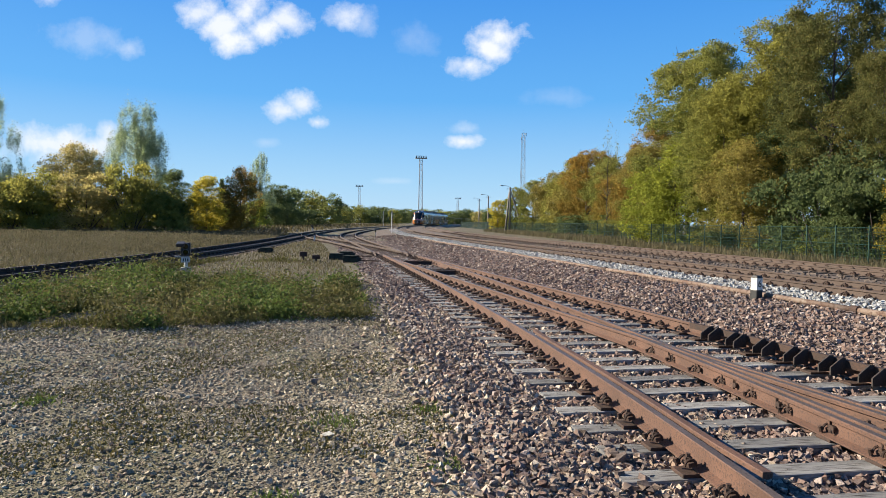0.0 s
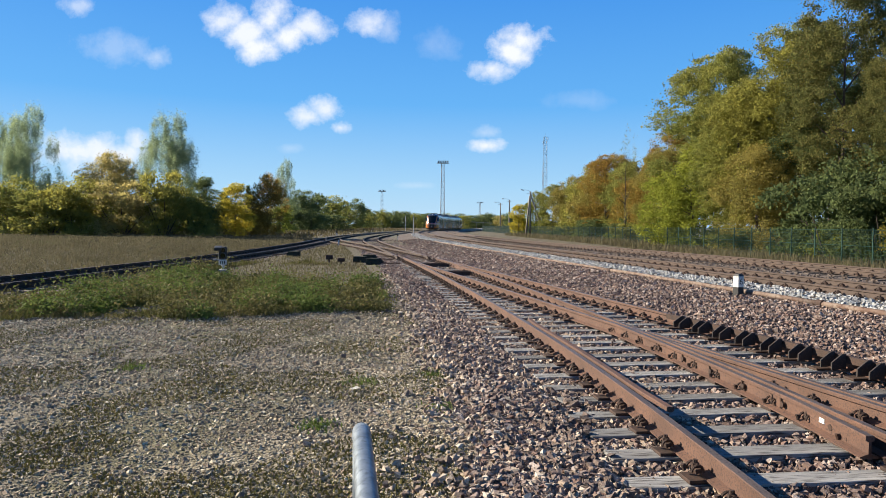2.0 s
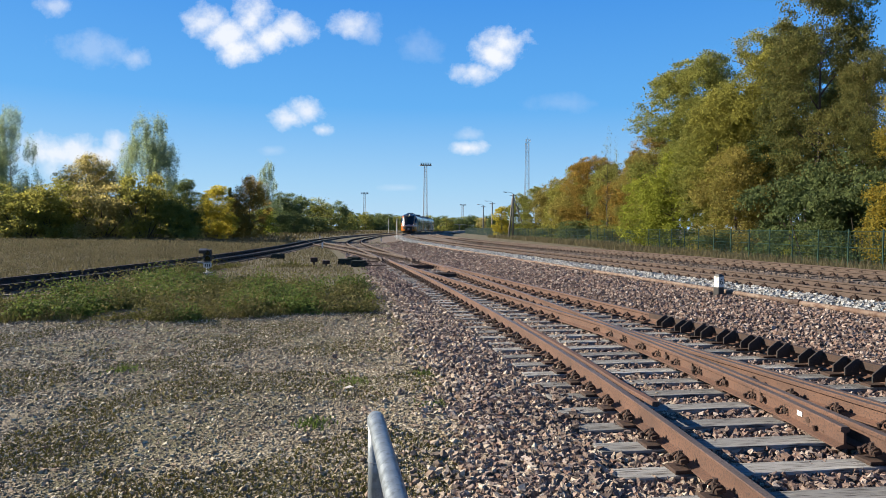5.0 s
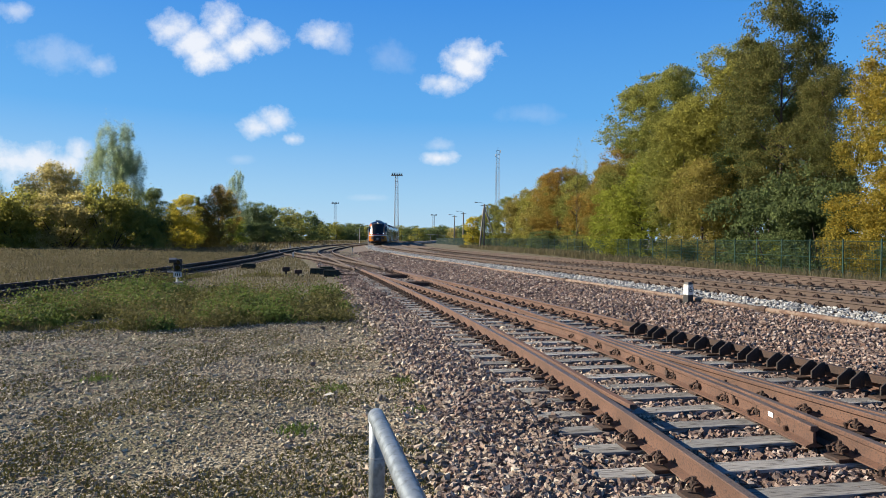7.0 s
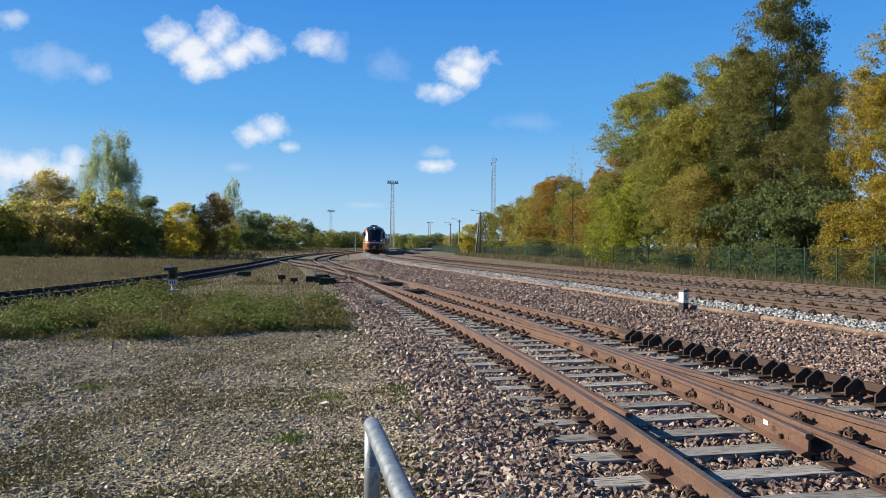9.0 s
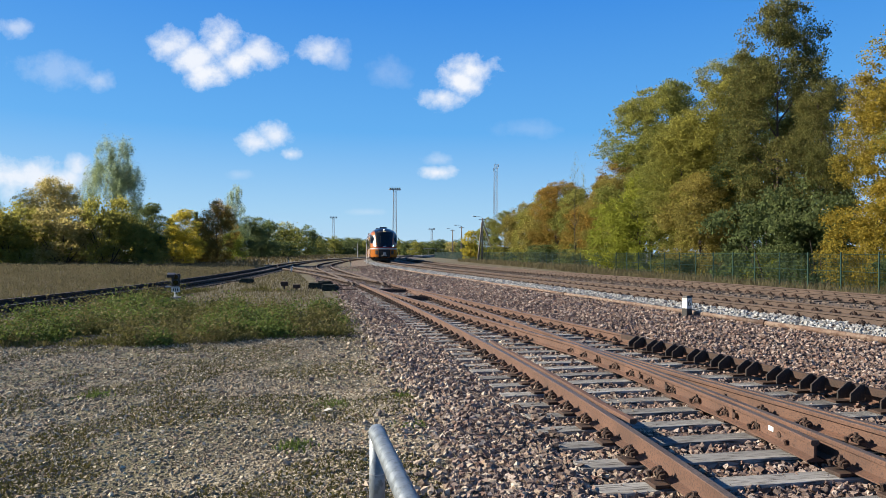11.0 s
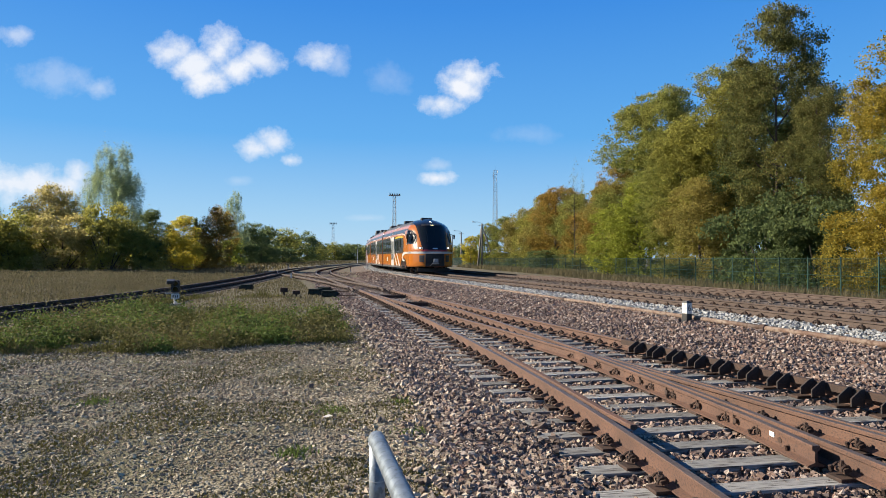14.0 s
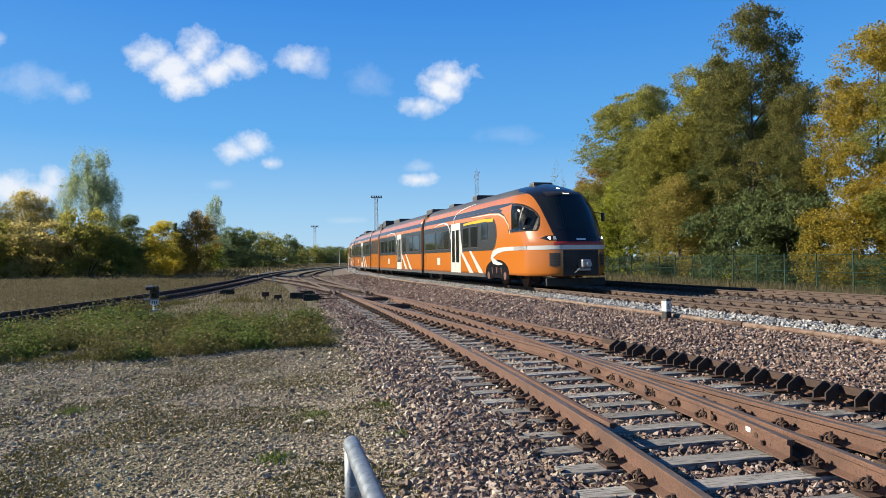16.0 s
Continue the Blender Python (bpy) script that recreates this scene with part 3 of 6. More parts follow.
def turnout():
    t = thing("turnout", (0, 0, 0), "rusty railway turnout with weathered timber sleepers and a crossing frog", "railway turnout")
    lead, tips = curve_left.near_y(0.6), curve_left.near_y(31.5)
    # stock rail of the curve, stock rail of the straight
    rail(offset_points(curve_left, 0, lead, tips + 1.2, 0.4), RAIL_Z, t, "rust-orange outer stock rail", "stock_rail")
    rail([straight_at(s) for s in stations(None, -7.5, 26.0, 0.5)], RAIL_Z, t, "rust-brown straight stock rail", "stock_rail")
    # the two inner rails, which cross at the frog
    gap = GAUGE + 0.072
    inner_curve = offset_points(curve_left, gap, lead, tips - 7.0, 0.4)
    blade = [curve_left.side(s, gap) for s in stations(curve_left, tips - 7.0, tips, 0.4)]
    rail(inner_curve, RAIL_Z, t, "", "inner_rail")
    rail(blade, RAIL_Z - 0.004, t, "worn switch blade", "switch_blade")
    rail([straight_at(s, -gap) for s in stations(None, -7.5, 18.0, 0.5)], RAIL_Z - 0.002, t, "", "inner_rail")
    rail([straight_at(s, -gap) for s in stations(None, 18.0, 25.0, 0.4)], RAIL_Z - 0.006, t, "worn switch blade", "switch_blade")
    # wing rail and frog filler
    f = curve_left.near_y(11.2)
    e = curve_left.near_y(5.35)
    wing = []
    for s in stations(curve_left, e, f, 0.3):
        k = (s - e) / (f - e)
        flare = 0.06 * max(0, 1 - k * 6)
        wing.append(curve_left.side(s, gap - 0.118 - flare))
    rail(wing, RAIL_Z - 0.001, t, "wing rail of the frog with bolts", "wing_rail")
    rail([straight_at(s, -gap + 0.118 + 0.06 * max(0, (-s - 1.0))) for s in stations(None, -2.2, 3.6, 0.3)], RAIL_Z - 0.003, t, "", "wing_rail")
    for s in stations(curve_left, e + 0.5, f - 1.2, 0.62):
        p, d = curve_left.side(s, gap - 0.135), curve_left.way(s)
        bm = rod((-0.03, 0, 0), (-0.005, 0, 0), 0.03, seg=6)
        add_box(bm, 0.012, 0.012, 0.10, Matrix.Translation((-0.006, 0.05, 0)))
        ob = part("bolt", bm, RUST_DARK, t)
        ob.matrix_basis = Matrix.Translation((p.x, p.y, RAIL_Z - 0.095)) @ Matrix.Rotation(math.atan2(d.y, d.x) - math.pi / 2, 4, "Z")
    p, d = curve_left.side(e + 0.62, gap - 0.135 - 0.02), curve_left.way(e)
    ob = part("name_plate", box(0.006, 0.075, 0.048), plain("white enamel", (0.75, 0.75, 0.72), 0.4), t, "small white enamel plate")
    ob.matrix_basis = Matrix.Translation((p.x, p.y, RAIL_Z - 0.07)) @ Matrix.Rotation(math.atan2(d.y, d.x) - math.pi / 2, 4, "Z")
    # check rail beside the curved stock rail
    c0, c1 = curve_left.near_y(6.15), curve_left.near_y(11.6)
    rail([curve_left.side(s, 0.072 + 0.045 + 0.04 * max(0, 1 - (s - c0) / 0.6) + 0.04 * max(0, 1 - (c1 - s) / 0.6)) for s in stations(curve_left, c0, c1, 0.25)], RAIL_Z + 0.004, t, "rusty check rail with a cut end", "check_rail", RAIL_PROFILE[4:12])
    # raised guard with triangular brackets along the straight stock rail
    guard = [straight_at(s, -0.125 - 0.05 * max(0, 1 - (s + 6) / 0.7) - 0.05 * max(0, 1 - (5.2 - s) / 0.7)) for s in stations(None, -6.0, 5.2, 0.4)]
    rail(guard, RAIL_Z + 0.035, t, "dark raised guard rail", "guard_rail", [(-0.012, -0.09), (0.05, -0.09), (0.05, 0.0), (-0.012, 0.0)], [RUST_DARK, RUST_DARK], 2)
    rib = bmesh.new()
    lo = [(-0.21, -0.15), (0.0, -0.15), (0.0, 0.04), (-0.06, 0.04), (-0.21, -0.06)]
    a = [rib.verts.new((x, -0.009, z)) for x, z in lo]
    b = [rib.verts.new((x, 0.009, z)) for x, z in lo]
    rib.faces.new(a), rib.faces.new(b[::-1])
    for i in range(5):
        rib.faces.new((a[i], b[i], b[(i + 1) % 5], a[(i + 1) % 5]))
    bmesh.ops.recalc_face_normals(rib, faces=rib.faces)
    rib_me = bpy.data.meshes.new("bracket")
    rib.to_mesh(rib_me)
    rib.free()
    rib_me.materials.append(BLACK_IRON)
    s = -5.75
    while s < 4.9:
        for ds in (-0.085, 0.085):
            place("bracket", rib_me, t, straight_at(s + ds, -0.145), RAIL_Z + 0.02, CW)
        s += 0.545
    # timber sleepers: they lengthen towards the near end, where the tracks part
    n = 0
    for s in stations(curve_left, curve_left.near_y(1.2), curve_left.near_y(33.0), 0.545):
        p = curve_left.at(s)
        d = (curve_left.way(s) * 0.65 + CW * 0.35).normalized()
        r = Vector((d.y, -d.x))
        # far end: past the right stock rail, where the sleeper meets it
        k = ((C0.x - p.x) * CW.y - (C0.y - p.y) * CW.x) / (r.x * CW.y - r.y * CW.x)
        length = 0.62 + k + 0.62
        mid = p + r * ((k + 0.62 - 0.62) / 2)
        me = sleeper_mesh(round(length, 1), 0.215 + 0.03 * noise.noise((s, 0, 0)))
        me.materials.append(OLD_WOOD)
        ob = place("sleeper", me, t, mid + r * random.uniform(-0.05, 0.05), RAIL_Z - 0.18 - 0.028 + random.uniform(-0.006, 0.006), d)
        for hit in (0.0, gap, None, k):
            if hit is None:
                hit = k - gap / max(0.5, abs(r.dot(Vector((CW.y, -CW.x)))))
                if abs(hit - gap) < 0.28 or hit < 0.3:
                    continue
            if hit == gap and k - gap < 0.3:
                continue
            q = p + r * hit
            if hit == k and -5.9 < (q - C0).dot(CW) < 5.0:
                place("base_plate", PLATE, t, q - r * 0.1, RAIL_Z - 0.208, d)
                continue
            place("base_plate", PLATE, t, q, RAIL_Z - 0.208, d)
            place("rail_clip", CLIP, t, q, RAIL_Z - 0.18, d)
            place("rail_clip", CLIP, t, q, RAIL_Z - 0.18, -d)
    return t


turnout()


# ---------------------------------------------------------------- trees
BARK = surface("grey brown bark", (0.053, 0.042, 0.032), (0.099, 0.080, 0.061), (0.030, 0.024, 0.020), size=0.4, fine=18, rough=0.95, bump=1.0, bump_dist=0.03)
BARK_BIRCH = surface("white birch bark", (0.380, 0.365, 0.334), (0.471, 0.456, 0.426), (0.046, 0.042, 0.038), size=0.5, fine=6, rough=0.8, bump=0.4)
LEAF_OLIVE = leaf_material("olive autumn leaves", [(0.113, 0.142, 0.038), (0.202, 0.222, 0.056), (0.301, 0.285, 0.075), (0.404, 0.350, 0.095)])
LEAF_DEEP = leaf_material("deep olive leaves with ochre ones among them", [(0.074, 0.092, 0.033), (0.129, 0.141, 0.045), (0.195, 0.176, 0.061), (0.257, 0.197, 0.070)], 0.68)
LEAF_GREEN = leaf_material("yellow-green leaves", [(0.149, 0.182, 0.032), (0.270, 0.297, 0.046), (0.419, 0.392, 0.061)])
LEAF_DARK = leaf_material("dark green leaves", [(0.065, 0.098, 0.042), (0.120, 0.156, 0.062), (0.195, 0.215, 0.088)], 0.66)
LEAF_YELLOW = leaf_material("golden yellow maple leaves", [(0.150, 0.155, 0.036), (0.290, 0.240, 0.046), (0.430, 0.325, 0.056), (0.500, 0.380, 0.075)], 0.68)
LEAF_ORANGE = leaf_material("olive leaves turning orange and brown", [(0.135, 0.121, 0.033), (0.248, 0.189, 0.047), (0.378, 0.225, 0.049), (0.421, 0.276, 0.061)], 0.68)
LEAF_BROWN = leaf_material("ochre and olive leaves", [(0.150, 0.150, 0.045), (0.275, 0.235, 0.066), (0.410, 0.325, 0.092)], 0.7)
LEAF_BIRCH = leaf_material("grey-green birch leaves", [(0.17, 0.22, 0.125), (0.29, 0.36, 0.20), (0.40, 0.44, 0.24)], 0.6)
LEAF_TAN = leaf_material("pale yellow-brown thinning leaves", [(0.240, 0.215, 0.085), (0.400, 0.345, 0.130), (0.540, 0.450, 0.190)], 0.7)
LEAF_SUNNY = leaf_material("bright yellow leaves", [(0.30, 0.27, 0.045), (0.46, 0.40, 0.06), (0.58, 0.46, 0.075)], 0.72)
LEAF_LIME = leaf_material("lime yellow leaves", [(0.160, 0.168, 0.042), (0.275, 0.265, 0.062), (0.390, 0.340, 0.082)], 0.7)

def crown_mesh(kind, leaves, leaf, seed):
    """A crown one metre wide and one high, of many small leaves in uneven clumps. leaf: a leaf's length as a share of the width."""
    rng = np.random.default_rng(seed)
    n_cl = {"broad": 520, "tall": 1000, "birch": 620, "bare": 60, "conifer": 150, "bush": 170, "far": 150}[kind]
    far_off, kind = kind == "far", "broad" if kind == "far" else kind
    # a few lobes give the uneven outline
    if kind == "conifer":
        t = rng.uniform(0.02, 1, n_cl) ** 0.9
        rad = (1 - t) ** 0.75 * 0.5 * (0.75 + 0.25 * np.sin(t * 30 + rng.uniform(0, 6, n_cl)))
        a = rng.uniform(0, 2 * np.pi, n_cl)
        rr = rad * np.sqrt(rng.uniform(0.35, 1, n_cl))
        c = np.stack([rr * np.cos(a), rr * np.sin(a), t * 0.97], 1)
        sig = np.stack([0.045 + 0.05 * (1 - t), 0.045 + 0.05 * (1 - t), 0.018 + 0 * t], 1)
    else:
        lobes = []
        n_l = {"broad": 20, "tall": 34, "birch": 24, "bush": 13, "bare": 12}[kind]
        for _ in range(n_l):
            a, h = rng.uniform(0, 2 * np.pi), rng.uniform(0.05, 0.84)
            env = {"broad": 0.5 * math.sin(math.pi * min(0.97, (h * 0.8 + 0.22))) ** 0.6, "tall": 0.5 * math.sin(math.pi * min(0.97, (h * 0.72 + 0.27))) ** 0.7, "birch": 0.5 * (1.02 - h) ** 0.45 * min(1, 0.45 + 2 * h), "bare": 0.4, "bush": 0.48 * math.cos(h * 1.4) ** 0.5}[kind]
            r = env * (rng.uniform(0.45, 0.78) if kind != "birch" else rng.uniform(0.35, 0.98))
            lobes.append((r * math.cos(a), r * math.sin(a), h, rng.uniform(0.15, 0.25) if kind in ("broad", "bush") else rng.uniform(0.13, 0.2) if kind == "tall" else rng.uniform(0.08, 0.16)))
        lobes.append((0.0, 0.0, 0.84 if kind != "bush" else 0.6, 0.15))
        lobes = np.array(lobes)
        k = rng.integers(0, len(lobes), n_cl)
        v = rng.normal(size=(n_cl, 3))
        v /= np.linalg.norm(v, axis=1)[:, None]
        v *= rng.uniform(0.45, 1.0, n_cl)[:, None] ** 0.5
        stretch = np.array([1, 1, 0.8 if kind in ("broad", "bush") else 0.5 if kind == "tall" else 1.0])
        c = lobes[k, :3] + v * lobes[k, 3:4] * stretch
        c[:, 2] = np.clip(c[:, 2], 0.02, 0.96)
        s0 = 0.05 if far_off else {"broad": 0.034, "tall": 0.028, "birch": 0.017, "bush": 0.038, "bare": 0.03}[kind]
        sig = np.tile([s0, s0, s0 * (0.6 if kind == "broad" else 0.34 if kind == "tall" else 0.8 if kind == "bush" else 2.0)], (n_cl, 1)) * rng.uniform(0.7, 1.4, (n_cl, 1))
    k = rng.integers(0, n_cl, leaves)
    pos = c[k] + rng.normal(size=(leaves, 3)) * sig[k]
    pos[:, 2] = np.abs(pos[:, 2])
    # leaf: two triangles folded along the middle
    nrm = rng.normal(size=(leaves, 3)) + np.array([0, 0, 0.7])
    nrm /= np.linalg.norm(nrm, axis=1)[:, None]
    u = np.cross(nrm, rng.normal(size=(leaves, 3)))
    u /= np.linalg.norm(u, axis=1)[:, None]
    w = np.cross(nrm, u)
    L = (leaf * rng.uniform(0.6, 1.3, leaves))[:, None]
    flat = np.array([1, 1, 1 / {"broad": 1.15, "tall": 1.9, "birch": 1.8, "conifer": 2.0, "bush": 0.75, "bare": 2.0}[kind]])
    u, w, nrm = u * flat, w * flat, nrm * flat
    q = np.stack([pos - u * L * 0.5, pos + w * L * 0.34 + nrm * L * 0.1, pos + u * L * 0.5, pos - w * L * 0.34 + nrm * L * 0.1], 1)
    return q.reshape(-1, 3)


def wood_mesh(kind, seed):
    """Trunk and limbs in the same unit space as the crown (1 wide, 1 high)."""
    rng = random.Random(seed)
    bm = bmesh.new()
    if kind == "bush":
        for _ in range(7):
            a = rng.uniform(0, 6.28)
            add_rod(bm, (0.05 * math.cos(a), 0.05 * math.sin(a), 0), (0.28 * math.cos(a), 0.28 * math.sin(a), rng.uniform(0.4, 0.7)), 0.012, 0.004, 5)
    else:
        top = 0.93 if kind != "broad" else 0.8
        p, r, last = Vector((0, 0, -0.01)), 0.026, 0
        for i in range(6):
            q = Vector((rng.uniform(-0.015, 0.015), rng.uniform(-0.015, 0.015), top * (i + 1) / 6))
            r2 = 0.026 * (1 - (i + 1) / 6.6)
            add_rod(bm, p, q, r, r2, 8)
            for _ in range(4 if i else 0):
                a = rng.uniform(0, 6.28)
                ln = rng.uniform(0.18, 0.38) * (1.0 if kind == "broad" else 0.65)
                base = p.lerp(q, rng.random())
                end = base + Vector((ln * math.cos(a), ln * math.sin(a), ln * rng.uniform(0.2, 0.6) if kind != "conifer" else -0.02))
                add_rod(bm, base, end, r2 * 0.45 + 0.002, 0.0015, 5)
                for _ in range(2):
                    b2 = base.lerp(end, rng.uniform(0.4, 0.8))
                    add_rod(bm, b2, b2 + Vector((rng.uniform(-0.12, 0.12), rng.uniform(-0.12, 0.12), rng.uniform(0.02, 0.1))), 0.003, 0.001, 4)
            p, r = q, r2
    me = bpy.data.meshes.new("trunk")
    bm.to_mesh(me)
    bm.free()
    me.materials.append(BARK)
    return me


def leaf_mesh(name, verts, material):
    me = bpy.data.meshes.new(name)
    n = len(verts) // 4
    me.vertices.add(len(verts))
    me.vertices.foreach_set("co", np.asarray(verts, np.float32).ravel())
    tri = (np.arange(n)[:, None] * 4 + np.array([0, 1, 2, 0, 2, 3])).ravel()
    me.loops.add(len(tri))
    me.loops.foreach_set("vertex_index", tri.astype(np.int32))
    me.polygons.add(2 * n)
    me.polygons.foreach_set("loop_start", np.arange(2 * n, dtype=np.int32) * 3)
    me.materials.append(material)
    me.update(calc_edges=True)
    return me


CROWNS = {}
for _k, _n, _l, _count in (("broad", 30000, 0.022, 3), ("tall", 70000, 0.0175, 3), ("birch", 46000, 0.0165, 2), ("bare", 900, 0.03, 1), ("conifer", 9000, 0.04, 1), ("bush", 9500, 0.030, 3), ("far", 4500, 0.05, 3)):
    CROWNS[_k] = [(leaf_mesh("crown", crown_mesh(_k, _n, _l, 11 * i + 3), LEAF_OLIVE), wood_mesh(_k, i + 2)) for i in range(_count)]


def tree(x, y, height, width, kind, leaf, label, seed=0, lift=0.0, base=0.0, bark=None, name="tree", category="tree"):
    """A tree: trunk and crown. The crown starts at the share lift of the height."""
    if kind == "broad" and height * (1 - lift) / width > 1.45:
        kind = "tall"
    if y > 150 and kind in ("broad", "tall"):
        kind = "far"
    crown, wood = CROWNS[kind][seed % len(CROWNS[kind])]
    t = thing(name, pose(x, y, base + ground_height(x, y) - 0.03, 0, 0, seed * 67 % 360), label, category)
    w = new("trunk", wood)
    w.parent = t
    w.scale = (width * 0.8, width * 0.8, height * 0.86)
    if bark:
        w.material_slots[0].link = "OBJECT"
        w.material_slots[0].material = bark
    c = new("crown", crown)
    c.parent = t
    c.location, c.scale = (0, 0, height * lift), (width, width, height * (1 - lift))
    c.material_slots[0].link = "OBJECT"
    c.material_slots[0].material = leaf
    return t


FOCAL, EYE_LINE = 1150.0, 457.0


def tree_at(bearing, top, wide, dist, kind, leaf, label, seed=0, lift=0.0, bark=None, name="tree", category="tree"):
    """A tree by bearing, height angle and distance from the camera's stand."""
    return tree((bearing - 784) / FOCAL * dist, dist, 1.78 + (EYE_LINE - top) / FOCAL * dist, wide / FOCAL * dist, kind, leaf, label, seed, lift, 0.0, bark, name, category)


# behind the fence
for a in [
    (800, 436, 26, 230, "broad", LEAF_TAN, "distant tree at the end of the fence", 1, 0.0),
    (815, 430, 22, 215, "broad", LEAF_DARK, "distant dark tree at the end of the fence", 2, 0.0),
    (832, 412, 38, 130, "broad", LEAF_SUNNY, "bright yellow small tree behind the green fence", 1, 0.05),
    (862, 388, 50, 135, "broad", LEAF_OLIVE, "olive tree in the row behind the fence", 2, 0.05),
    (925, 366, 80, 112, "broad", LEAF_BROWN, "olive-brown tree behind the green fence", 0, 0.05),
    (982, 316, 105, 96, "broad", LEAF_ORANGE, "orange-topped maple behind the green fence", 1, 0.04),
    (956, 342, 95, 104, "broad", LEAF_LIME, "yellow-green tree in the row behind the fence", 2, 0.04),
    (892, 374, 60, 118, "broad", LEAF_OLIVE, "olive tree in the row behind the fence", 0, 0.04),
    (1020, 338, 105, 90, "broad", LEAF_OLIVE, "olive-brown tree between two orange maples", 1, 0.04),
    (1005, 322, 90, 98, "broad", LEAF_ORANGE, "orange maple in the row behind the fence", 2, 0.04),
    (1016, 292, 60, 80, "bare", LEAF_OLIVE, "thin almost leafless tree behind the fence", 0, 0.2),
    (1080, 300, 110, 76, "broad", LEAF_BROWN, "yellow-brown tree behind the green fence", 1, 0.04),
]:
    tree_at(*a)
for a in [
    (1185, 118, 130, 62, "broad", LEAF_OLIVE, "tall olive tree behind others", 0, 0.1),
    (1310, 60, 150, 55, "broad", LEAF_OLIVE, "tall olive tree behind others", 2, 0.1),
    (950, 395, 80, 100, "bush", LEAF_BROWN, "yellow-brown thicket behind the fence", 0, 0.0),
]:
    tree_at(*a)
for a in [
    (1060, 335, 125, 84, "broad", LEAF_ORANGE, "orange and brown tree behind the green fence", 2, 0.04),
    (1100, 262, 120, 84, "broad", LEAF_ORANGE, "tall tree turning orange at its top", 0, 0.1),
    (1150, 135, 200, 67, "broad", LEAF_OLIVE, "tall olive-green broadleaf tree", 1, 0.12),
    (1128, 314, 165, 63, "broad", LEAF_GREEN, "yellow-green young tree behind the fence", 2, 0.03),
    (1262, 80, 200, 54, "broad", LEAF_LIME, "tall olive broadleaf tree with gaps in its crown", 2, 0.12),
    (1205, 190, 160, 57, "broad", LEAF_OLIVE, "yellowing broadleaf tree behind the fence", 0, 0.1),
    (1238, 300, 150, 51, "broad", LEAF_BROWN, "yellow-brown smaller tree at the fence", 1, 0.03),
    (1375, -45, 195, 46, "broad", LEAF_DEEP, "very tall dark olive broadleaf tree", 0, 0.15),
]:
    tree_at(*a)
for a in [
    (1370, 150, 220, 50, "broad", LEAF_DARK, "dark green tree behind others", 2, 0.05),
    (1450, 110, 130, 41, "broad", LEAF_DEEP, "tall olive tree with dense crown", 1, 0.1),
    (1360, 318, 210, 42, "bush", LEAF_DARK, "dark green tall shrub behind the fence", 1, 0.0),
    (1450, 340, 190, 37, "bush", LEAF_DARK, "dark green tall shrub under the trees", 0, 0.0),
    (1606, -10, 230, 34, "broad", LEAF_YELLOW, "golden yellow maple behind the fence", 0, 0.12),
    (1570, 300, 200, 33, "broad", LEAF_YELLOW, "golden maple with low branches", 2, 0.02),
    (1690, 60, 240, 31, "broad", LEAF_OLIVE, "olive broadleaf tree behind the fence", 1, 0.1),
]:
    tree_at(*a)
for i in range(30):
    s = fence_line.near_y(24) + i * 4.6
    p = fence_line.side(s, 2.4 + 1.2 * (i % 3))
    tree(p.x, p.y, random.uniform(2.0, 3.6), random.uniform(4.0, 6.0), "bush", (LEAF_DARK, LEAF_DARK, LEAF_OLIVE, LEAF_DARK, LEAF_GREEN)[i % 5], "leafy undergrowth shrub behind the green fence", i, name="shrub", category="shrub")
# across the field
for a in [
    (-60, 246, 120, 74, "birch", LEAF_BIRCH, "grey-green birch at the field's edge", 1, 0.08, BARK_BIRCH),
    (-110, 260, 120, 78, "birch", LEAF_BIRCH, "drooping birch at the field's edge", 0, 0.08, BARK_BIRCH),
    (88, 328, 128, 78, "broad", LEAF_TAN, "yellow-brown thinning tree at the field", 2, 0.1),
]:
    tree_at(*a)
for a in [
    (200, 256, 135, 82, "birch", LEAF_BIRCH, "tall birch with drooping grey-green branches", 0, 0.12, BARK_BIRCH),
    (20, 380, 150, 66, "bush", LEAF_LIME, "yellow-green thicket at the field", 1),
    (110, 385, 150, 68, "bush", LEAF_TAN, "reddish-brown thicket at the field", 0),
    (190, 366, 120, 68, "bush", LEAF_LIME, "yellow-green young thicket beside a birch", 0),
    (255, 405, 100, 68, "bush", LEAF_OLIVE, "dark green willow thicket at the field", 1),
    (266, 366, 66, 70, "broad", LEAF_DARK, "dark green leafy tree at the field", 1, 0.03),
    (324, 377, 72, 72, "broad", LEAF_SUNNY, "bright yellow young tree at the field", 1, 0.02),
]:
    tree_at(*a)
for a in [
    (382, 366, 84, 80, "broad", LEAF_ORANGE, "round tree turning orange-brown", 2, 0.03),
    (415, 342, 55, 140, "birch", LEAF_BIRCH, "distant tall grey-green birch tree", 1, 0.05, BARK_BIRCH),
    (300, 400, 60, 130, "conifer", LEAF_DARK, "dark spruce in the distant wood", 0),
    (345, 388, 30, 150, "conifer", LEAF_DARK, "dark spruce in the distant wood", 0),
    (-30, 400, 150, 66, "bush", LEAF_OLIVE, "dark thicket at the field's edge", 0),
    (-100, 380, 160, 68, "bush", LEAF_OLIVE, "dark thicket at the field's edge", 1),
]:
    tree_at(*a)
for i in range(15):
    tree_at(-130 + i * 37, 420 + 14 * noise.noise((i * 1.7, 0, 2)), 95, 76 + 3 * (i % 3) + max(0, i - 10) * 4, "bush", (LEAF_OLIVE, LEAF_TAN, LEAF_GREEN, LEAF_TAN)[(i * 3) % 4], "low thicket along the field's far edge", i, name="shrub", category="shrub")
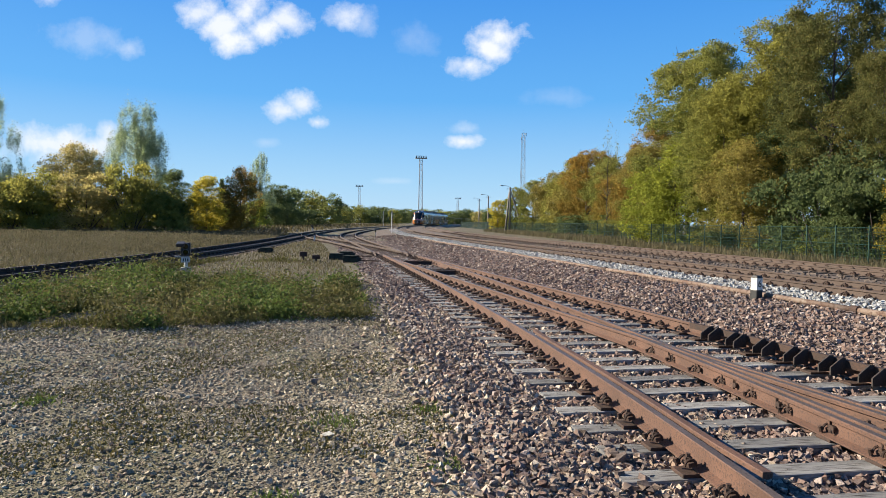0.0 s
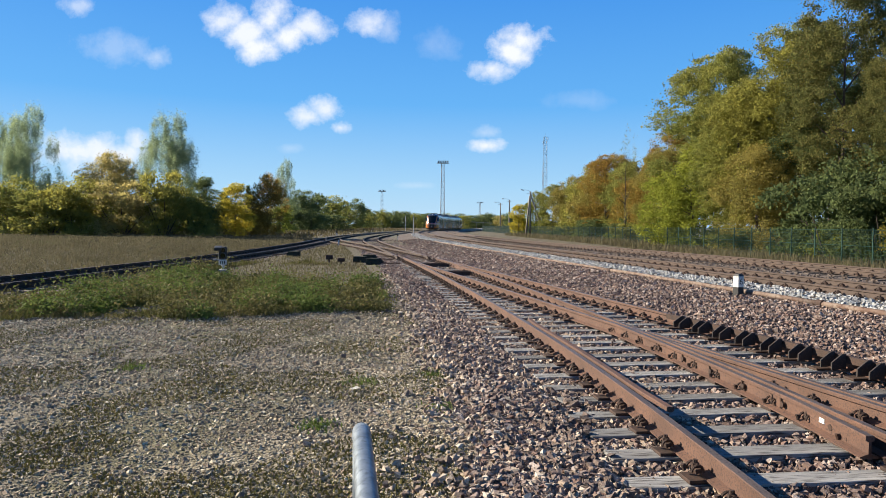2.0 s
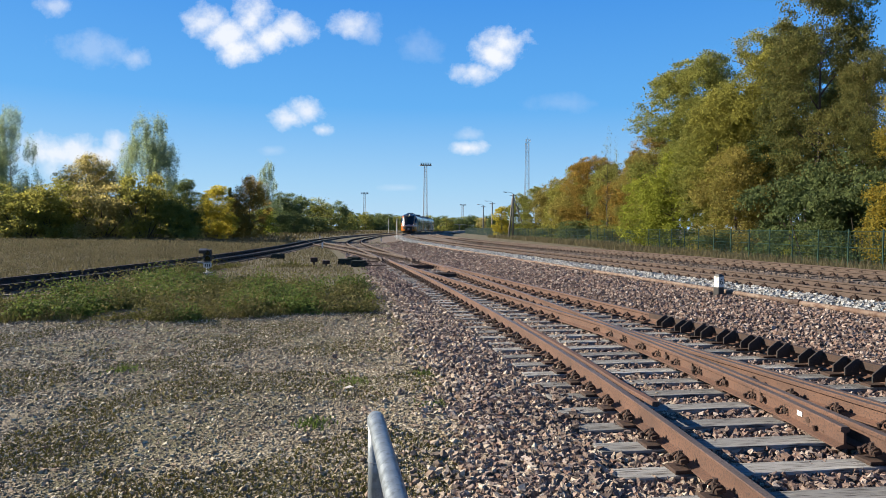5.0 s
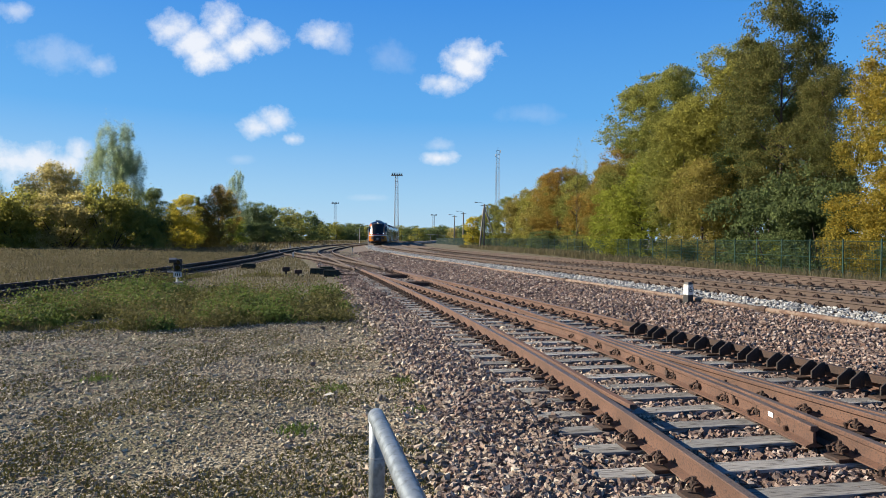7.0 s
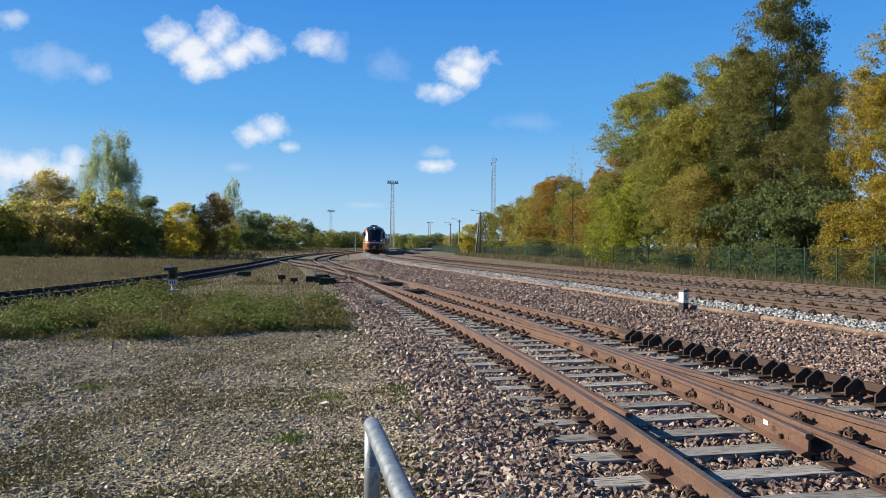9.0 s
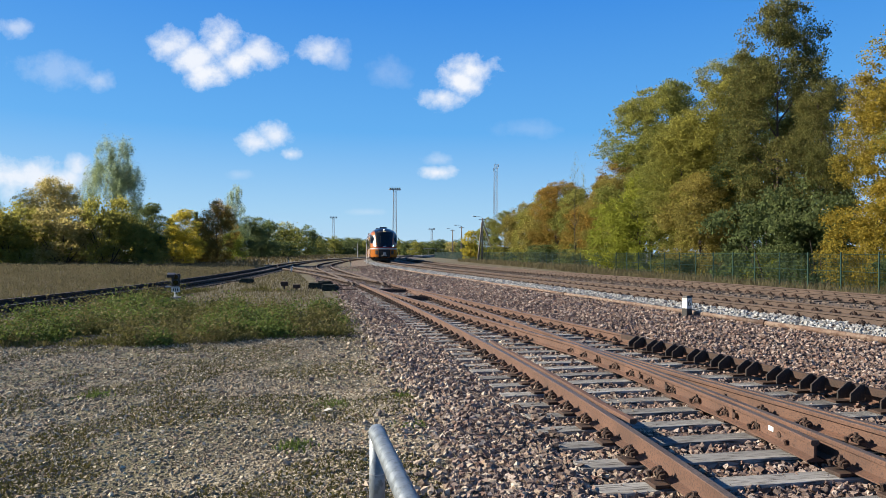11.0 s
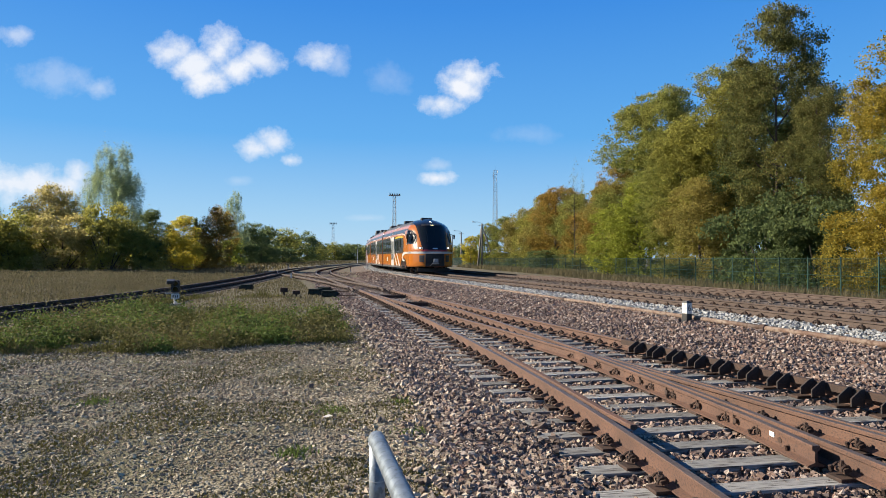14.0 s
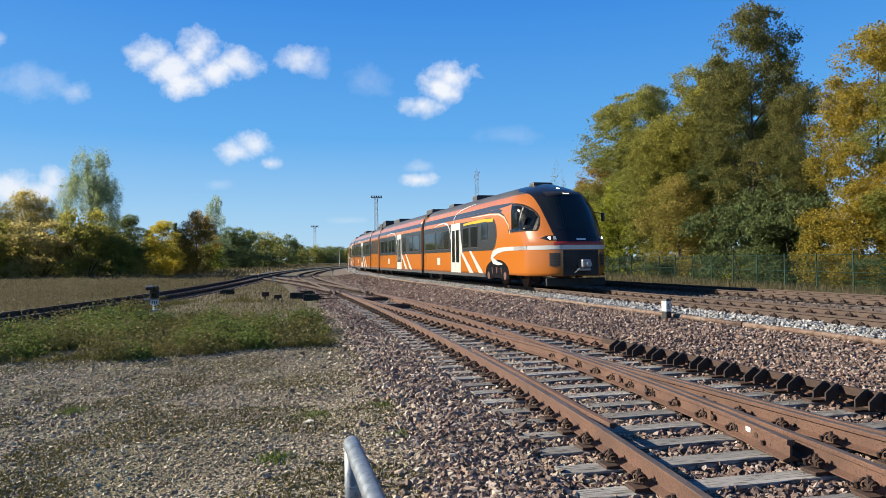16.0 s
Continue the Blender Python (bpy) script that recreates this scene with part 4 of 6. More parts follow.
# receding wood beyond
for i, (bearing, top, wide, dist) in enumerate([(440, 396, 80, 150), (470, 400, 70, 165), (500, 404, 70, 185), (425, 425, 70, 130), (462, 430, 60, 140), (520, 416, 60, 200), (542, 410, 46, 215), (500, 440, 60, 170), (560, 438, 40, 240)]):
    tree_at(bearing, top, wide, dist, "broad", (LEAF_DARK, LEAF_DARK, LEAF_OLIVE)[i % 3], "dark green tree of the wood beyond the field", i, 0.0)
for i in range(40):
    bearing, dist = 555 + i * 7.2, 330 + 60 * ((i * 7) % 5) / 5
    if 655 < bearing < 700:
        dist += 60
    tree_at(bearing, 432 - 8 * noise.noise((i * 0.7, 0, 0)) + (4 if bearing > 640 else 0), 24 + 10 * random.random(), dist, "broad", (LEAF_DARK, LEAF_OLIVE, LEAF_DARK, LEAF_DARK)[i % 4], "distant tree beyond the station", i, 0.0)


# ---------------------------------------------------------------- ballast stones, gravel, grass
def scatter(n, x0, x1, y0, y1, keep, seed):
    """Random places in a box on plan, of which keep(x, y) holds; nearer ground gets more."""
    rng = np.random.default_rng(seed)
    out = []
    while len(out) < n:
        k = rng.random((4000, 3))
        ys = y0 * (y1 / y0) ** k[:, 1]
        xs = x0 + (x1 - x0) * k[:, 0]
        for x, y in zip(xs, ys):
            if keep(x, y):
                out.append((x, y))
                if len(out) >= n:
                    break
    return np.array(out), rng


CL_Y, CL_X = curve_left.q[:, 1], curve_left.q[:, 0]
MA_Y, MA_X = main_a.q[:, 1], main_a.q[:, 0]
FL_Y, FL_X = far_link.q[:, 1], far_link.q[:, 0]


def left_edge(y):
    return float(np.interp(y, CL_Y, CL_X)) if y < 34 else float(np.interp(y, FL_Y, FL_X)) - 0.8


def main_x(y):
    return float(np.interp(y, MA_Y, MA_X))


def in_view(x, y, wide=0.80):
    return abs(x) < wide * y + 0.8


def shoulder(y):
    return -1.62 - 0.35 * noise.noise((y * 0.7, 2, 0)) - 0.3 * max(0.0, 6 - y) / 2


def ballast_spot(x, y):
    return in_view(x, y) and left_edge(y) + shoulder(y) < x < main_x(y) - 2.05 * 1.04


def ballast_stones():
    pts, rng = scatter(92000, -14, 16, 3.2, 40, ballast_spot, 4)
    more, _ = scatter(22000, -3.0, 2.2, 3.0, 16, lambda x, y: left_edge(y) + shoulder(y) - 0.25 < x < left_edge(y) + 0.9 and (x > left_edge(y) + shoulder(y) + 0.5 or noise.noise((x * 3, y * 3, 8)) > -0.1), 5)
    far, _ = scatter(12000, -16, 6, 28, 80, lambda x, y: left_edge(y) - 1.4 < x < main_x(y) - 2.1, 6)
    rim, _ = scatter(2600, -5.0, 1.0, 3.2, 24, lambda x, y: x < left_edge(y) + shoulder(y) + 0.3 and random.random() < math.exp((x - left_edge(y) - shoulder(y)) / 0.28), 14)
    n_red = len(pts) + len(far)
    pts = np.vstack([pts, far, more, rim])
    size = rng.uniform(0.035, 0.08, len(pts)) * np.clip(0.75 + pts[:, 1] / 24, 0.9, 2.4)
    bank = np.array([np.interp((x - main_x(y)) * 0.96, [-5.2, -4.7, -3.2, -2.1], [-0.09, -0.05, 0.12, 0.24]) for x, y in pts])
    onbed = np.array([np.interp(x - left_edge(y), [-2.6, -1.3, -0.75, -0.6], [0.0, 0.0, -0.025, -0.062]) for x, y in pts])
    z = np.maximum(onbed, np.where(pts[:, 1] < 75, bank, -0.05)) + rng.uniform(-0.03, 0.03, len(pts))
    stones("shoulder_stones", np.column_stack([pts, z])[n_red:], size[n_red:], BALLAST_PALE, None, "loose pale brown and grey stones on the ballast shoulder", "stuff", "ballast", 8)
    stones("ballast_stones", np.column_stack([pts, z])[:n_red], size[:n_red], BALLAST, None, "loose reddish-grey granite ballast stones", "stuff", "ballast", 7)
    # the nearest stones lie loose, one by one
    base = thing("loose_ballast", (0, 0, 0), "scattered broken granite stones beside the rail", "ballast")
    pts, rng = scatter(240, -0.4, 1.2, 3.6, 7.5, lambda x, y: left_edge(y) - 1.6 < x < left_edge(y) - 0.15, 9)
    meshes = []
    for i in range(12):
        me = bpy.data.meshes.new("stone")
        me.from_pydata([tuple(v) for v in STONE_SHAPES[i]], [], [tuple(f) for f in _cf])
        me.materials.append(BALLAST_SINGLE)
        meshes.append(me)
    for i, (x, y) in enumerate(pts):
        s = new("stone", meshes[i % 12])
        s.parent = base
        k = float(rng.uniform(0.05, 0.10))
        s.matrix_basis = pose(x, y, -0.01 + 0.2 * k, *(float(a) for a in rng.normal(0, 20, 2)), float(rng.uniform(0, 360))) @ Matrix.Diagonal((k, k, k, 1))


BALLAST_SINGLE = surface("broken granite", (0.114, 0.080, 0.065), (0.182, 0.141, 0.118), (0.076, 0.057, 0.050), size=0.8, fine=6, rough=0.9, bump=0.4, spread=0.4)
ballast_stones()


def white_stones():
    rng = np.random.default_rng(8)
    s = main_a.near_y(3) + (main_a.near_y(115) - main_a.near_y(3)) * rng.random(15000) ** 1.8
    off = rng.uniform(-2.0, -0.88, len(s))
    pts = []
    for a, o in zip(s, off):
        p = main_a.side(a, o)
        z = np.interp(o, [-2.1, -1.75, -1.2, -0.88], [0.235, 0.285, 0.33, 0.34])
        pts.append((p.x, p.y, z + rng.uniform(0.0, 0.04)))
    size = rng.uniform(0.05, 0.10, len(s)) * np.clip(0.7 + np.array(pts)[:, 1] / 50, 0.8, 2.6)
    stones("white_ballast_stones", np.array(pts), size, BALLAST_WHITE, None, "fresh white limestone ballast along the main line", "stuff", "ballast", 3)
    s = main_a.near_y(6) + (main_a.near_y(70) - main_a.near_y(6)) * rng.random(9000) ** 1.4
    off = rng.uniform(-1.3, 8.0, len(s))
    pts = np.array([(*main_a.side(a, o), 0.325 + rng.uniform(-0.03, 0.02)) if o < 7 else (*main_a.side(a, o), 0.15 + rng.uniform(-0.03, 0.02)) for a, o in zip(s, off)])
    stones("main_line_stones", pts, rng.uniform(0.05, 0.12, len(s)), BALLAST_BROWN, None, "brown ballast between the main line rails", "stuff", "ballast", 5)


white_stones()


def yard_gravel():
    pts, rng = scatter(80000, -11, 1.2, 3.0, 14, lambda x, y: in_view(x, y) and x < left_edge(y) + shoulder(y) + 0.25 and noise.noise((x * 0.6, y * 0.6, 4)) > -0.8, 12)
    z = np.array([ground_height(x, y) for x, y in pts]) + rng.uniform(-0.006, 0.006, len(pts))
    size = np.exp(rng.normal(math.log(0.0155), 0.5, len(pts))) * np.clip(0.7 + pts[:, 1] / 11, 0.9, 1.8)
    stones("yard_gravel", np.column_stack([pts, z]), np.clip(size, 0.008, 0.055), GRAVEL, None, "pale fine gravel strewn over the yard", "stuff", "gravel", 2)


yard_gravel()
GRASS_GREEN = leaf_material("green grass", [(0.059, 0.069, 0.022), (0.109, 0.114, 0.033), (0.168, 0.148, 0.059), (0.247, 0.198, 0.099)], 0.25)
GRASS_LUSH = leaf_material("lush green weeds", [(0.056, 0.086, 0.022), (0.108, 0.152, 0.038), (0.180, 0.210, 0.058)], 0.35)
GRASS_DRY = leaf_material("dry brown and olive grass", [(0.076, 0.076, 0.036), (0.119, 0.108, 0.060), (0.157, 0.133, 0.083), (0.098, 0.116, 0.048)], 0.35)
GRASS_STRAW = leaf_material("straw coloured grass", [(0.087, 0.074, 0.034), (0.136, 0.112, 0.053), (0.186, 0.149, 0.074)], 0.3)
MOSS = leaf_material("olive moss tufts", [(0.061, 0.061, 0.017), (0.114, 0.103, 0.030), (0.182, 0.144, 0.061)], 0.15)


def blades(name, pts, height, width, material, label, rng, lean=0.45):
    n = len(pts)
    z = np.array([ground_height(x, y) for x, y in pts]) - 0.01
    a = rng.uniform(0, 2 * np.pi, n)
    u = np.stack([np.cos(a), np.sin(a), np.zeros(n)], 1) * np.asarray(width)[:, None] / 2
    b = rng.uniform(0, 2 * np.pi, n)
    h = np.asarray(height)
    t = np.stack([np.cos(b) * h * lean * rng.random(n), np.sin(b) * h * lean * rng.random(n), h], 1)
    p = np.column_stack([pts, z])
    v = np.stack([p - u, p + u, p + t * 0.55 * [1, 1, 1.15] + u * 0.8, p + t, p + t * 0.55 * [1, 1, 1.15] - u * 0.8], 1).reshape(-1, 3)
    loops = (np.arange(n)[:, None] * 5 + np.arange(5)).ravel()
    return fast_mesh(name, v, loops, 5, material, None, label, "stuff", "grass")


def leafy(name, keep, clumps, per, radius, x0, x1, y0, y1, material, label, seed, leaf=0.085):
    """Clumps of small leaves on the ground."""
    c, rng = scatter(clumps, x0, x1, y0, y1, keep, seed)
    r = rng.uniform(*radius, clumps)
    k = rng.integers(0, clumps, clumps * per)
    n = len(k)
    d = rng.normal(0, 0.5, (n, 3)) * r[k][:, None]
    pos = np.column_stack([c[k, 0] + d[:, 0], c[k, 1] + d[:, 1], np.abs(d[:, 2]) * 1.3 + 0.02])
    nrm = rng.normal(size=(n, 3)) + [0, 0, 0.8]
    nrm /= np.linalg.norm(nrm, axis=1)[:, None]
    u = np.cross(nrm, rng.normal(size=(n, 3)))
    u /= np.linalg.norm(u, axis=1)[:, None]
    w = np.cross(nrm, u)
    L = rng.uniform(0.4 * leaf, leaf, n)[:, None] * (0.6 + c[k, 1:2] / 34)
    q = np.stack([pos - u * L * 0.5, pos + w * L * 0.28, pos + u * L * 0.5, pos - w * L * 0.28], 1).reshape(-1, 3)
    return fast_mesh(name, q, np.arange(4 * n), 4, material, None, label, "stuff", "weeds")


def front_edge(x):
    return float(np.interp(x, [-14, -8.1, -6.2, -4.2, -2.3, -1.45, -0.9], [11.2, 11.6, 12.1, 12.6, 14.0, 15.6, 20.0]))


def grass():
    def patch(x, y):
        if not in_view(x, y, 0.86) or x > left_edge(y) + shoulder(y) - 0.6:
            return False
        if y < front_edge(x) + 1.5 * noise.noise((x * 0.8, y * 0.5, 7)) + 0.5 * noise.noise((x * 3, y * 3, 4)):
            return False
        bare = noise.noise((x * 0.35, y * 0.25, 1))
        if -10.5 < x < -3.5 and y > 19.5:
            return bare > 0.32
        return bare > -0.35 and -11.0 < x
    pts, rng = scatter(34000, -12, -0.9, 11.0, 30, patch, 21)
    h = np.array([0.05 + 0.30 * max(0, 0.3 + noise.noise((x * 0.9, y * 0.9, 9))) * max(0.2, 0.6 + noise.noise((x * 3, y * 3, 2))) for x, y in pts]) * rng.uniform(0.5, 1.4, len(pts))
    blades("grass", pts, h, rng.uniform(0.008, 0.02, len(pts)) * (pts[:, 1] / 13), GRASS_GREEN, "uneven green and straw grass before the siding", rng, 1.0)

    def lush(x, y):
        return patch(x, y) and noise.noise((x * 0.55, y * 0.55, 3)) > 0.08 and y < 21 and x > -10
    pts, rng = scatter(22000, -10, -1.0, 12.0, 21, lush, 22)
    h = np.array([0.14 + 0.25 * max(0, noise.noise((x * 1.1, y * 1.1, 13)) + 0.2) for x, y in pts]) * rng.uniform(0.5, 1.3, len(pts))
    leafy("weeds", lush, 330, 120, (0.16, 0.36), -10, -1.0, 12.0, 21, GRASS_LUSH, "lush bright green leafy weeds among the grass", 31)
    leafy("mugwort", lambda x, y: patch(x, y) and x > -10.0 - 0.1 * (y - 14), 330, 120, (0.14, 0.40), -12, -1.0, 12.0, 27, GRASS_GREEN, "greyish-green leafy weeds and dry stalks", 32)

    def dry(x, y):
        return in_view(x, y, 0.9) and x < float(np.interp(y, left_line.q[:, 1], left_line.q[:, 0])) - 1.9
    pts, rng = scatter(60000, -75, -14, 16, 74, dry, 23)
    h = rng.uniform(0.10, 0.5, len(pts)) * np.array([0.5 + 0.5 * noise.noise((x * 0.25, y * 0.25, 3)) + 0.5 * noise.noise((x * 1.1, y * 1.1, 6)) for x, y in pts])
    blades("dry_grass", pts, np.clip(h * 0.8, 0.0, 1.0) + 0.05, rng.uniform(0.012, 0.03, len(pts)) * (pts[:, 1] / 22), GRASS_DRY, "dry reddish-brown and olive grass of the field", rng, 0.8)

    leafy("field_weeds", dry, 900, 60, (0.25, 0.6), -75, -14, 17, 74, GRASS_DRY, "brown seed heads and low weeds of the field", 33, 0.055)

    def bank(x, y):
        f = float(np.interp(y, fence_line.q[:, 1], fence_line.q[:, 0]))
        return in_view(x, y, 0.85) and f - 4.2 < x < f + 3.0
    pts, rng = scatter(16000, 0, 24, 20, 130, bank, 24)
    blades("fence_grass", pts, rng.uniform(0.2, 0.75, len(pts)), rng.uniform(0.015, 0.03, len(pts)) * (pts[:, 1] / 25), GRASS_DRY, "dry grass along the foot of the fence", rng, 0.35)

    def sprig(x, y):
        return in_view(x, y) and x < left_edge(y) + shoulder(y) + 0.1 and y < front_edge(x) + 0.8 and noise.noise((x * 0.75, y * 0.75, 17)) > 0.05 + 0.22 * noise.noise((x * 4, y * 4, 2))
    pts, rng = scatter(42000, -11, 0.5, 3.2, 15.5, sprig, 25)
    blades("moss_tufts", pts, rng.uniform(0.012, 0.045, len(pts)), rng.uniform(0.008, 0.02, len(pts)), MOSS, "low olive moss and sparse grass on gravel", rng, 1.2)
    pts, rng = scatter(16000, -110, 0, 72, 260, lambda x, y: x < float(np.interp(y, FL_Y, FL_X)) - 3.5 and abs(x - float(np.interp(y, left_line.q[:, 1], left_line.q[:, 0]))) > 2.2, 27)
    blades("far_grass", pts, rng.uniform(0.15, 0.6, len(pts)), rng.uniform(0.08, 0.2, len(pts)), GRASS_STRAW, "pale straw grass of the far field", rng, 0.8)
    # bare earth strip with thin weeds between siding and yard tracks
    pts, rng = scatter(9000, -15, -4, 20, 70, lambda x, y: x < left_edge(y) - 2.2 and x > float(np.interp(y, left_line.q[:, 1], left_line.q[:, 0])) + 1.6, 26)
    blades("thin_weeds", pts, rng.uniform(0.03, 0.16, len(pts)), rng.uniform(0.012, 0.03, len(pts)) * (pts[:, 1] / 22), GRASS_DRY, "thin dry weeds on brown earth", rng, 0.5)
    for x, y, r in ((-1.28, 7.6, 0.16), (-1.35, 5.9, 0.12), (-0.45, 8.1, 0.15), (-0.3, 6.6, 0.1), (-4.3, 8.0, 0.14)):
        rng = np.random.default_rng(int(abs(x * 100)))
        p = np.column_stack([rng.normal(x, r * 0.7, 220), rng.normal(y, r * 0.8, 220)])
        tagged(blades("weed", p, rng.uniform(0.02, 0.06, 220), rng.uniform(0.008, 0.018, 220), GRASS_LUSH, "small green weed growing in gravel", rng, 1.0), category="weed")


grass()


# ---------------------------------------------------------------- diesel railcar train
ORANGE = surface("orange gloss paint", (0.36, 0.112, 0.016), (0.40, 0.128, 0.020), size=3.0, fine=9, rough=0.16, bump=0.02, bump_dist=0.004, spec=0.9)
TRAIN_GREY = surface("dark grey gloss paint", (0.023, 0.026, 0.030), (0.030, 0.033, 0.038), size=2.0, fine=9, rough=0.25, bump=0.02, bump_dist=0.004)
TRAIN_BLACK = plain("black gloss front", (0.008, 0.008, 0.011), 0.22)
ROOF_GREY = surface("sooty roof", (0.034, 0.036, 0.040), (0.053, 0.055, 0.059), (0.023, 0.023, 0.024), size=1.0, fine=14, rough=0.55, bump=0.2)
TRAIN_WHITE = plain("white stripe paint", (0.471, 0.471, 0.456), 0.3)
TRAIN_HIGHLIGHT = plain("cream highlight on orange", (0.55, 0.42, 0.30), 0.3)
TRAIN_RED = plain("dark red paint", (0.266, 0.015, 0.019), 0.3)
TRAIN_YELLOW = plain("yellow stripe paint", (0.471, 0.334, 0.015), 0.3)
DARK_GLASS = plain("tinted window glass", (0.010, 0.013, 0.014), 0.06)
UNDER = surface("dusty underframe iron", (0.017, 0.015, 0.014), (0.038, 0.032, 0.027), size=0.5, fine=20, rough=0.85, bump=0.3)
GREY_METAL = plain("grey coupler metal", (0.266, 0.274, 0.289), 0.4, 0.6)
LAMP_ON = plain("lit headlight", (1.000, 0.950, 0.850), 0.2, 0.0, 4.0)
LAMP_GLASS = plain("headlight glass", (0.342, 0.357, 0.380), 0.1, 0.3)
TEXT_ORANGE = plain("lit destination display", (1.000, 0.750, 0.350), 0.3, 0.0, 1.6)
WHEEL_IRON = surface("wheel steel", (0.091, 0.068, 0.057), (0.243, 0.122, 0.106), size=0.3, fine=20, rough=0.5, metal=0.6, bump=0.1)

HALF, ROOF_Z, SKIRT, SWEEP = 1.70, 4.16, 0.50, 1.4


def half_width(z):
    if z < 2.9:
        return HALF - 0.02 * max(0, (1.0 - z)) ** 2
    return HALF * (1 - min(1, ((z - 2.9) / (ROOF_Z - 2.9))) ** 2.3) ** (1 / 2.3)


def setback(z):
    """How far the nose lies back at a height."""
    if z < 1.7:
        return 0.10 * max(0, 0.9 - z) ** 2
    if z < 3.6:
        return 0.62 * (z - 1.7) + 0.04 * (z - 1.7) ** 2
    return 1.32 + 1.9 * (z - 3.6) + 2.2 * (z - 3.6) ** 2


def nose_point(lat, z, out=0.0):
    """On the nose: lateral place and height; the distance behind the tip as -y."""
    w = max(half_width(z), 0.02)
    u = max(-1.0, min(1.0, lat / w))
    return Vector((u * w, -(setback(z) + SWEEP * abs(u) ** 3.0) + out, z))


def loft_body(length, nose, parent):
    zs = list(np.arange(SKIRT, 2.9, 0.13)) + [2.9 + (ROOF_Z - 2.9) * math.sin(a) for a in np.linspace(0, math.pi / 2, 13)[:]]
    zs[-1] = ROOF_Z - 0.004
    cols = []
    nu, ns = 32, 26
    verts, faces, idx = [], [], []
    for z in zs:
        w = half_width(z)
        row = []
        front = setback(z) + SWEEP if nose else 0.3
        for s in np.linspace(length - 0.3, front, ns):
            row.append((-w, -s, z))
        for u in np.linspace(-1, 1, nu)[1:-1]:
            row.append(tuple(nose_point(u * w, z)) if nose else (u * w, -0.3, z))
        for s in np.linspace(front, length - 0.3, ns):
            row.append((w, -s, z))
        cols = len(row)
        verts += row
    for i in range(len(zs) - 1):
        for j in range(cols - 1):
            faces.append((i * cols + j, i * cols + j + 1, (i + 1) * cols + j + 1, (i + 1) * cols + j))
            zc = (zs[i] + zs[i + 1]) / 2
            idx.append(1 if zc > 3.72 else 0)
        faces.append((i * cols + cols - 1, i * cols, (i + 1) * cols, (i + 1) * cols + cols - 1))
        idx.append(2)
    top = (len(zs) - 1) * cols
    faces.append(tuple(top + j for j in range(cols)))
    idx.append(1)
    faces.append(tuple(range(cols))[::-1])
    idx.append(2)
    ob = mesh_object("body", verts, faces, [ORANGE, ROOF_GREY, UNDER], parent, "orange painted car body", idx, True)
    return ob


def nose_patch(name, material, parent, inside, z0, z1, out=0.012, label="", n=40, lat=1.66):
    """A skin laid on the nose where inside(lateral, height) holds."""
    bm = bmesh.new()
    grid = {}
    for i in range(n + 1):
        z = z0 + (z1 - z0) * i / n
        for j in range(n + 1):
            a = -1 + 2 * j / n
            lo, hi = inside(z)
            x = (lo + hi) / 2 + a * (hi - lo) / 2
            grid[i, j] = bm.verts.new(nose_point(x, z, out))
    for i in range(n):
        for j in range(n):
            bm.faces.new((grid[i, j], grid[i, j + 1], grid[i + 1, j + 1], grid[i + 1, j]))
    return part(name, bm, material, parent, label, True)


def skin(side, s, z, out):
    """On the side of a nosed car, s behind the tip: follows the nose where the side curves in."""
    w, k = half_width(z), (s - setback(z)) / SWEEP
    u = 1.0 if k >= 1 else max(0.0, k) ** (1 / 3)
    slope = 0.0 if k >= 1 else min(1.0, 1 - k)
    return Vector((side * (u * w + out), -s + out * slope, z))


def skin_panel(name, s0, s1, low, high, material, parent, side, out=0.012, label="", n=16, m=10):
    """A thin panel laid on the curved cab side between two heights that change with s."""
    bm = bmesh.new()
    g = [[bm.verts.new(skin(side, s0 + (s1 - s0) * i / n, low(s0 + (s1 - s0) * i / n) * (1 - j / m) + high(s0 + (s1 - s0) * i / n) * j / m, out)) for j in range(m + 1)] for i in range(n + 1)]
    for i in range(n):
        for j in range(m):
            bm.faces.new((g[i][j], g[i + 1][j], g[i + 1][j + 1], g[i][j + 1]))
    bmesh.ops.solidify(bm, geom=bm.faces, thickness=0.01)
    bmesh.ops.recalc_face_normals(bm, faces=bm.faces)
    return part(name, bm, material, parent, label, True)


def side_panel(name, pts, material, parent, side, out=0.008, label=""):
    """A flat panel on a side wall; points are (distance behind the tip, height)."""
    bm = bmesh.new()
    a = [bm.verts.new((side * (half_width(z) - 0.02), -s, z)) for s, z in pts]
    b = [bm.verts.new((side * (half_width(z) + out), -s, z)) for s, z in pts]
    n = len(pts)
    bm.faces.new(b), bm.faces.new(a[::-1])
    for i in range(n):
        bm.faces.new((a[i], a[(i + 1) % n], b[(i + 1) % n], b[i]))
    bmesh.ops.recalc_face_normals(bm, faces=bm.faces)
    return part(name, bm, material, parent, label)


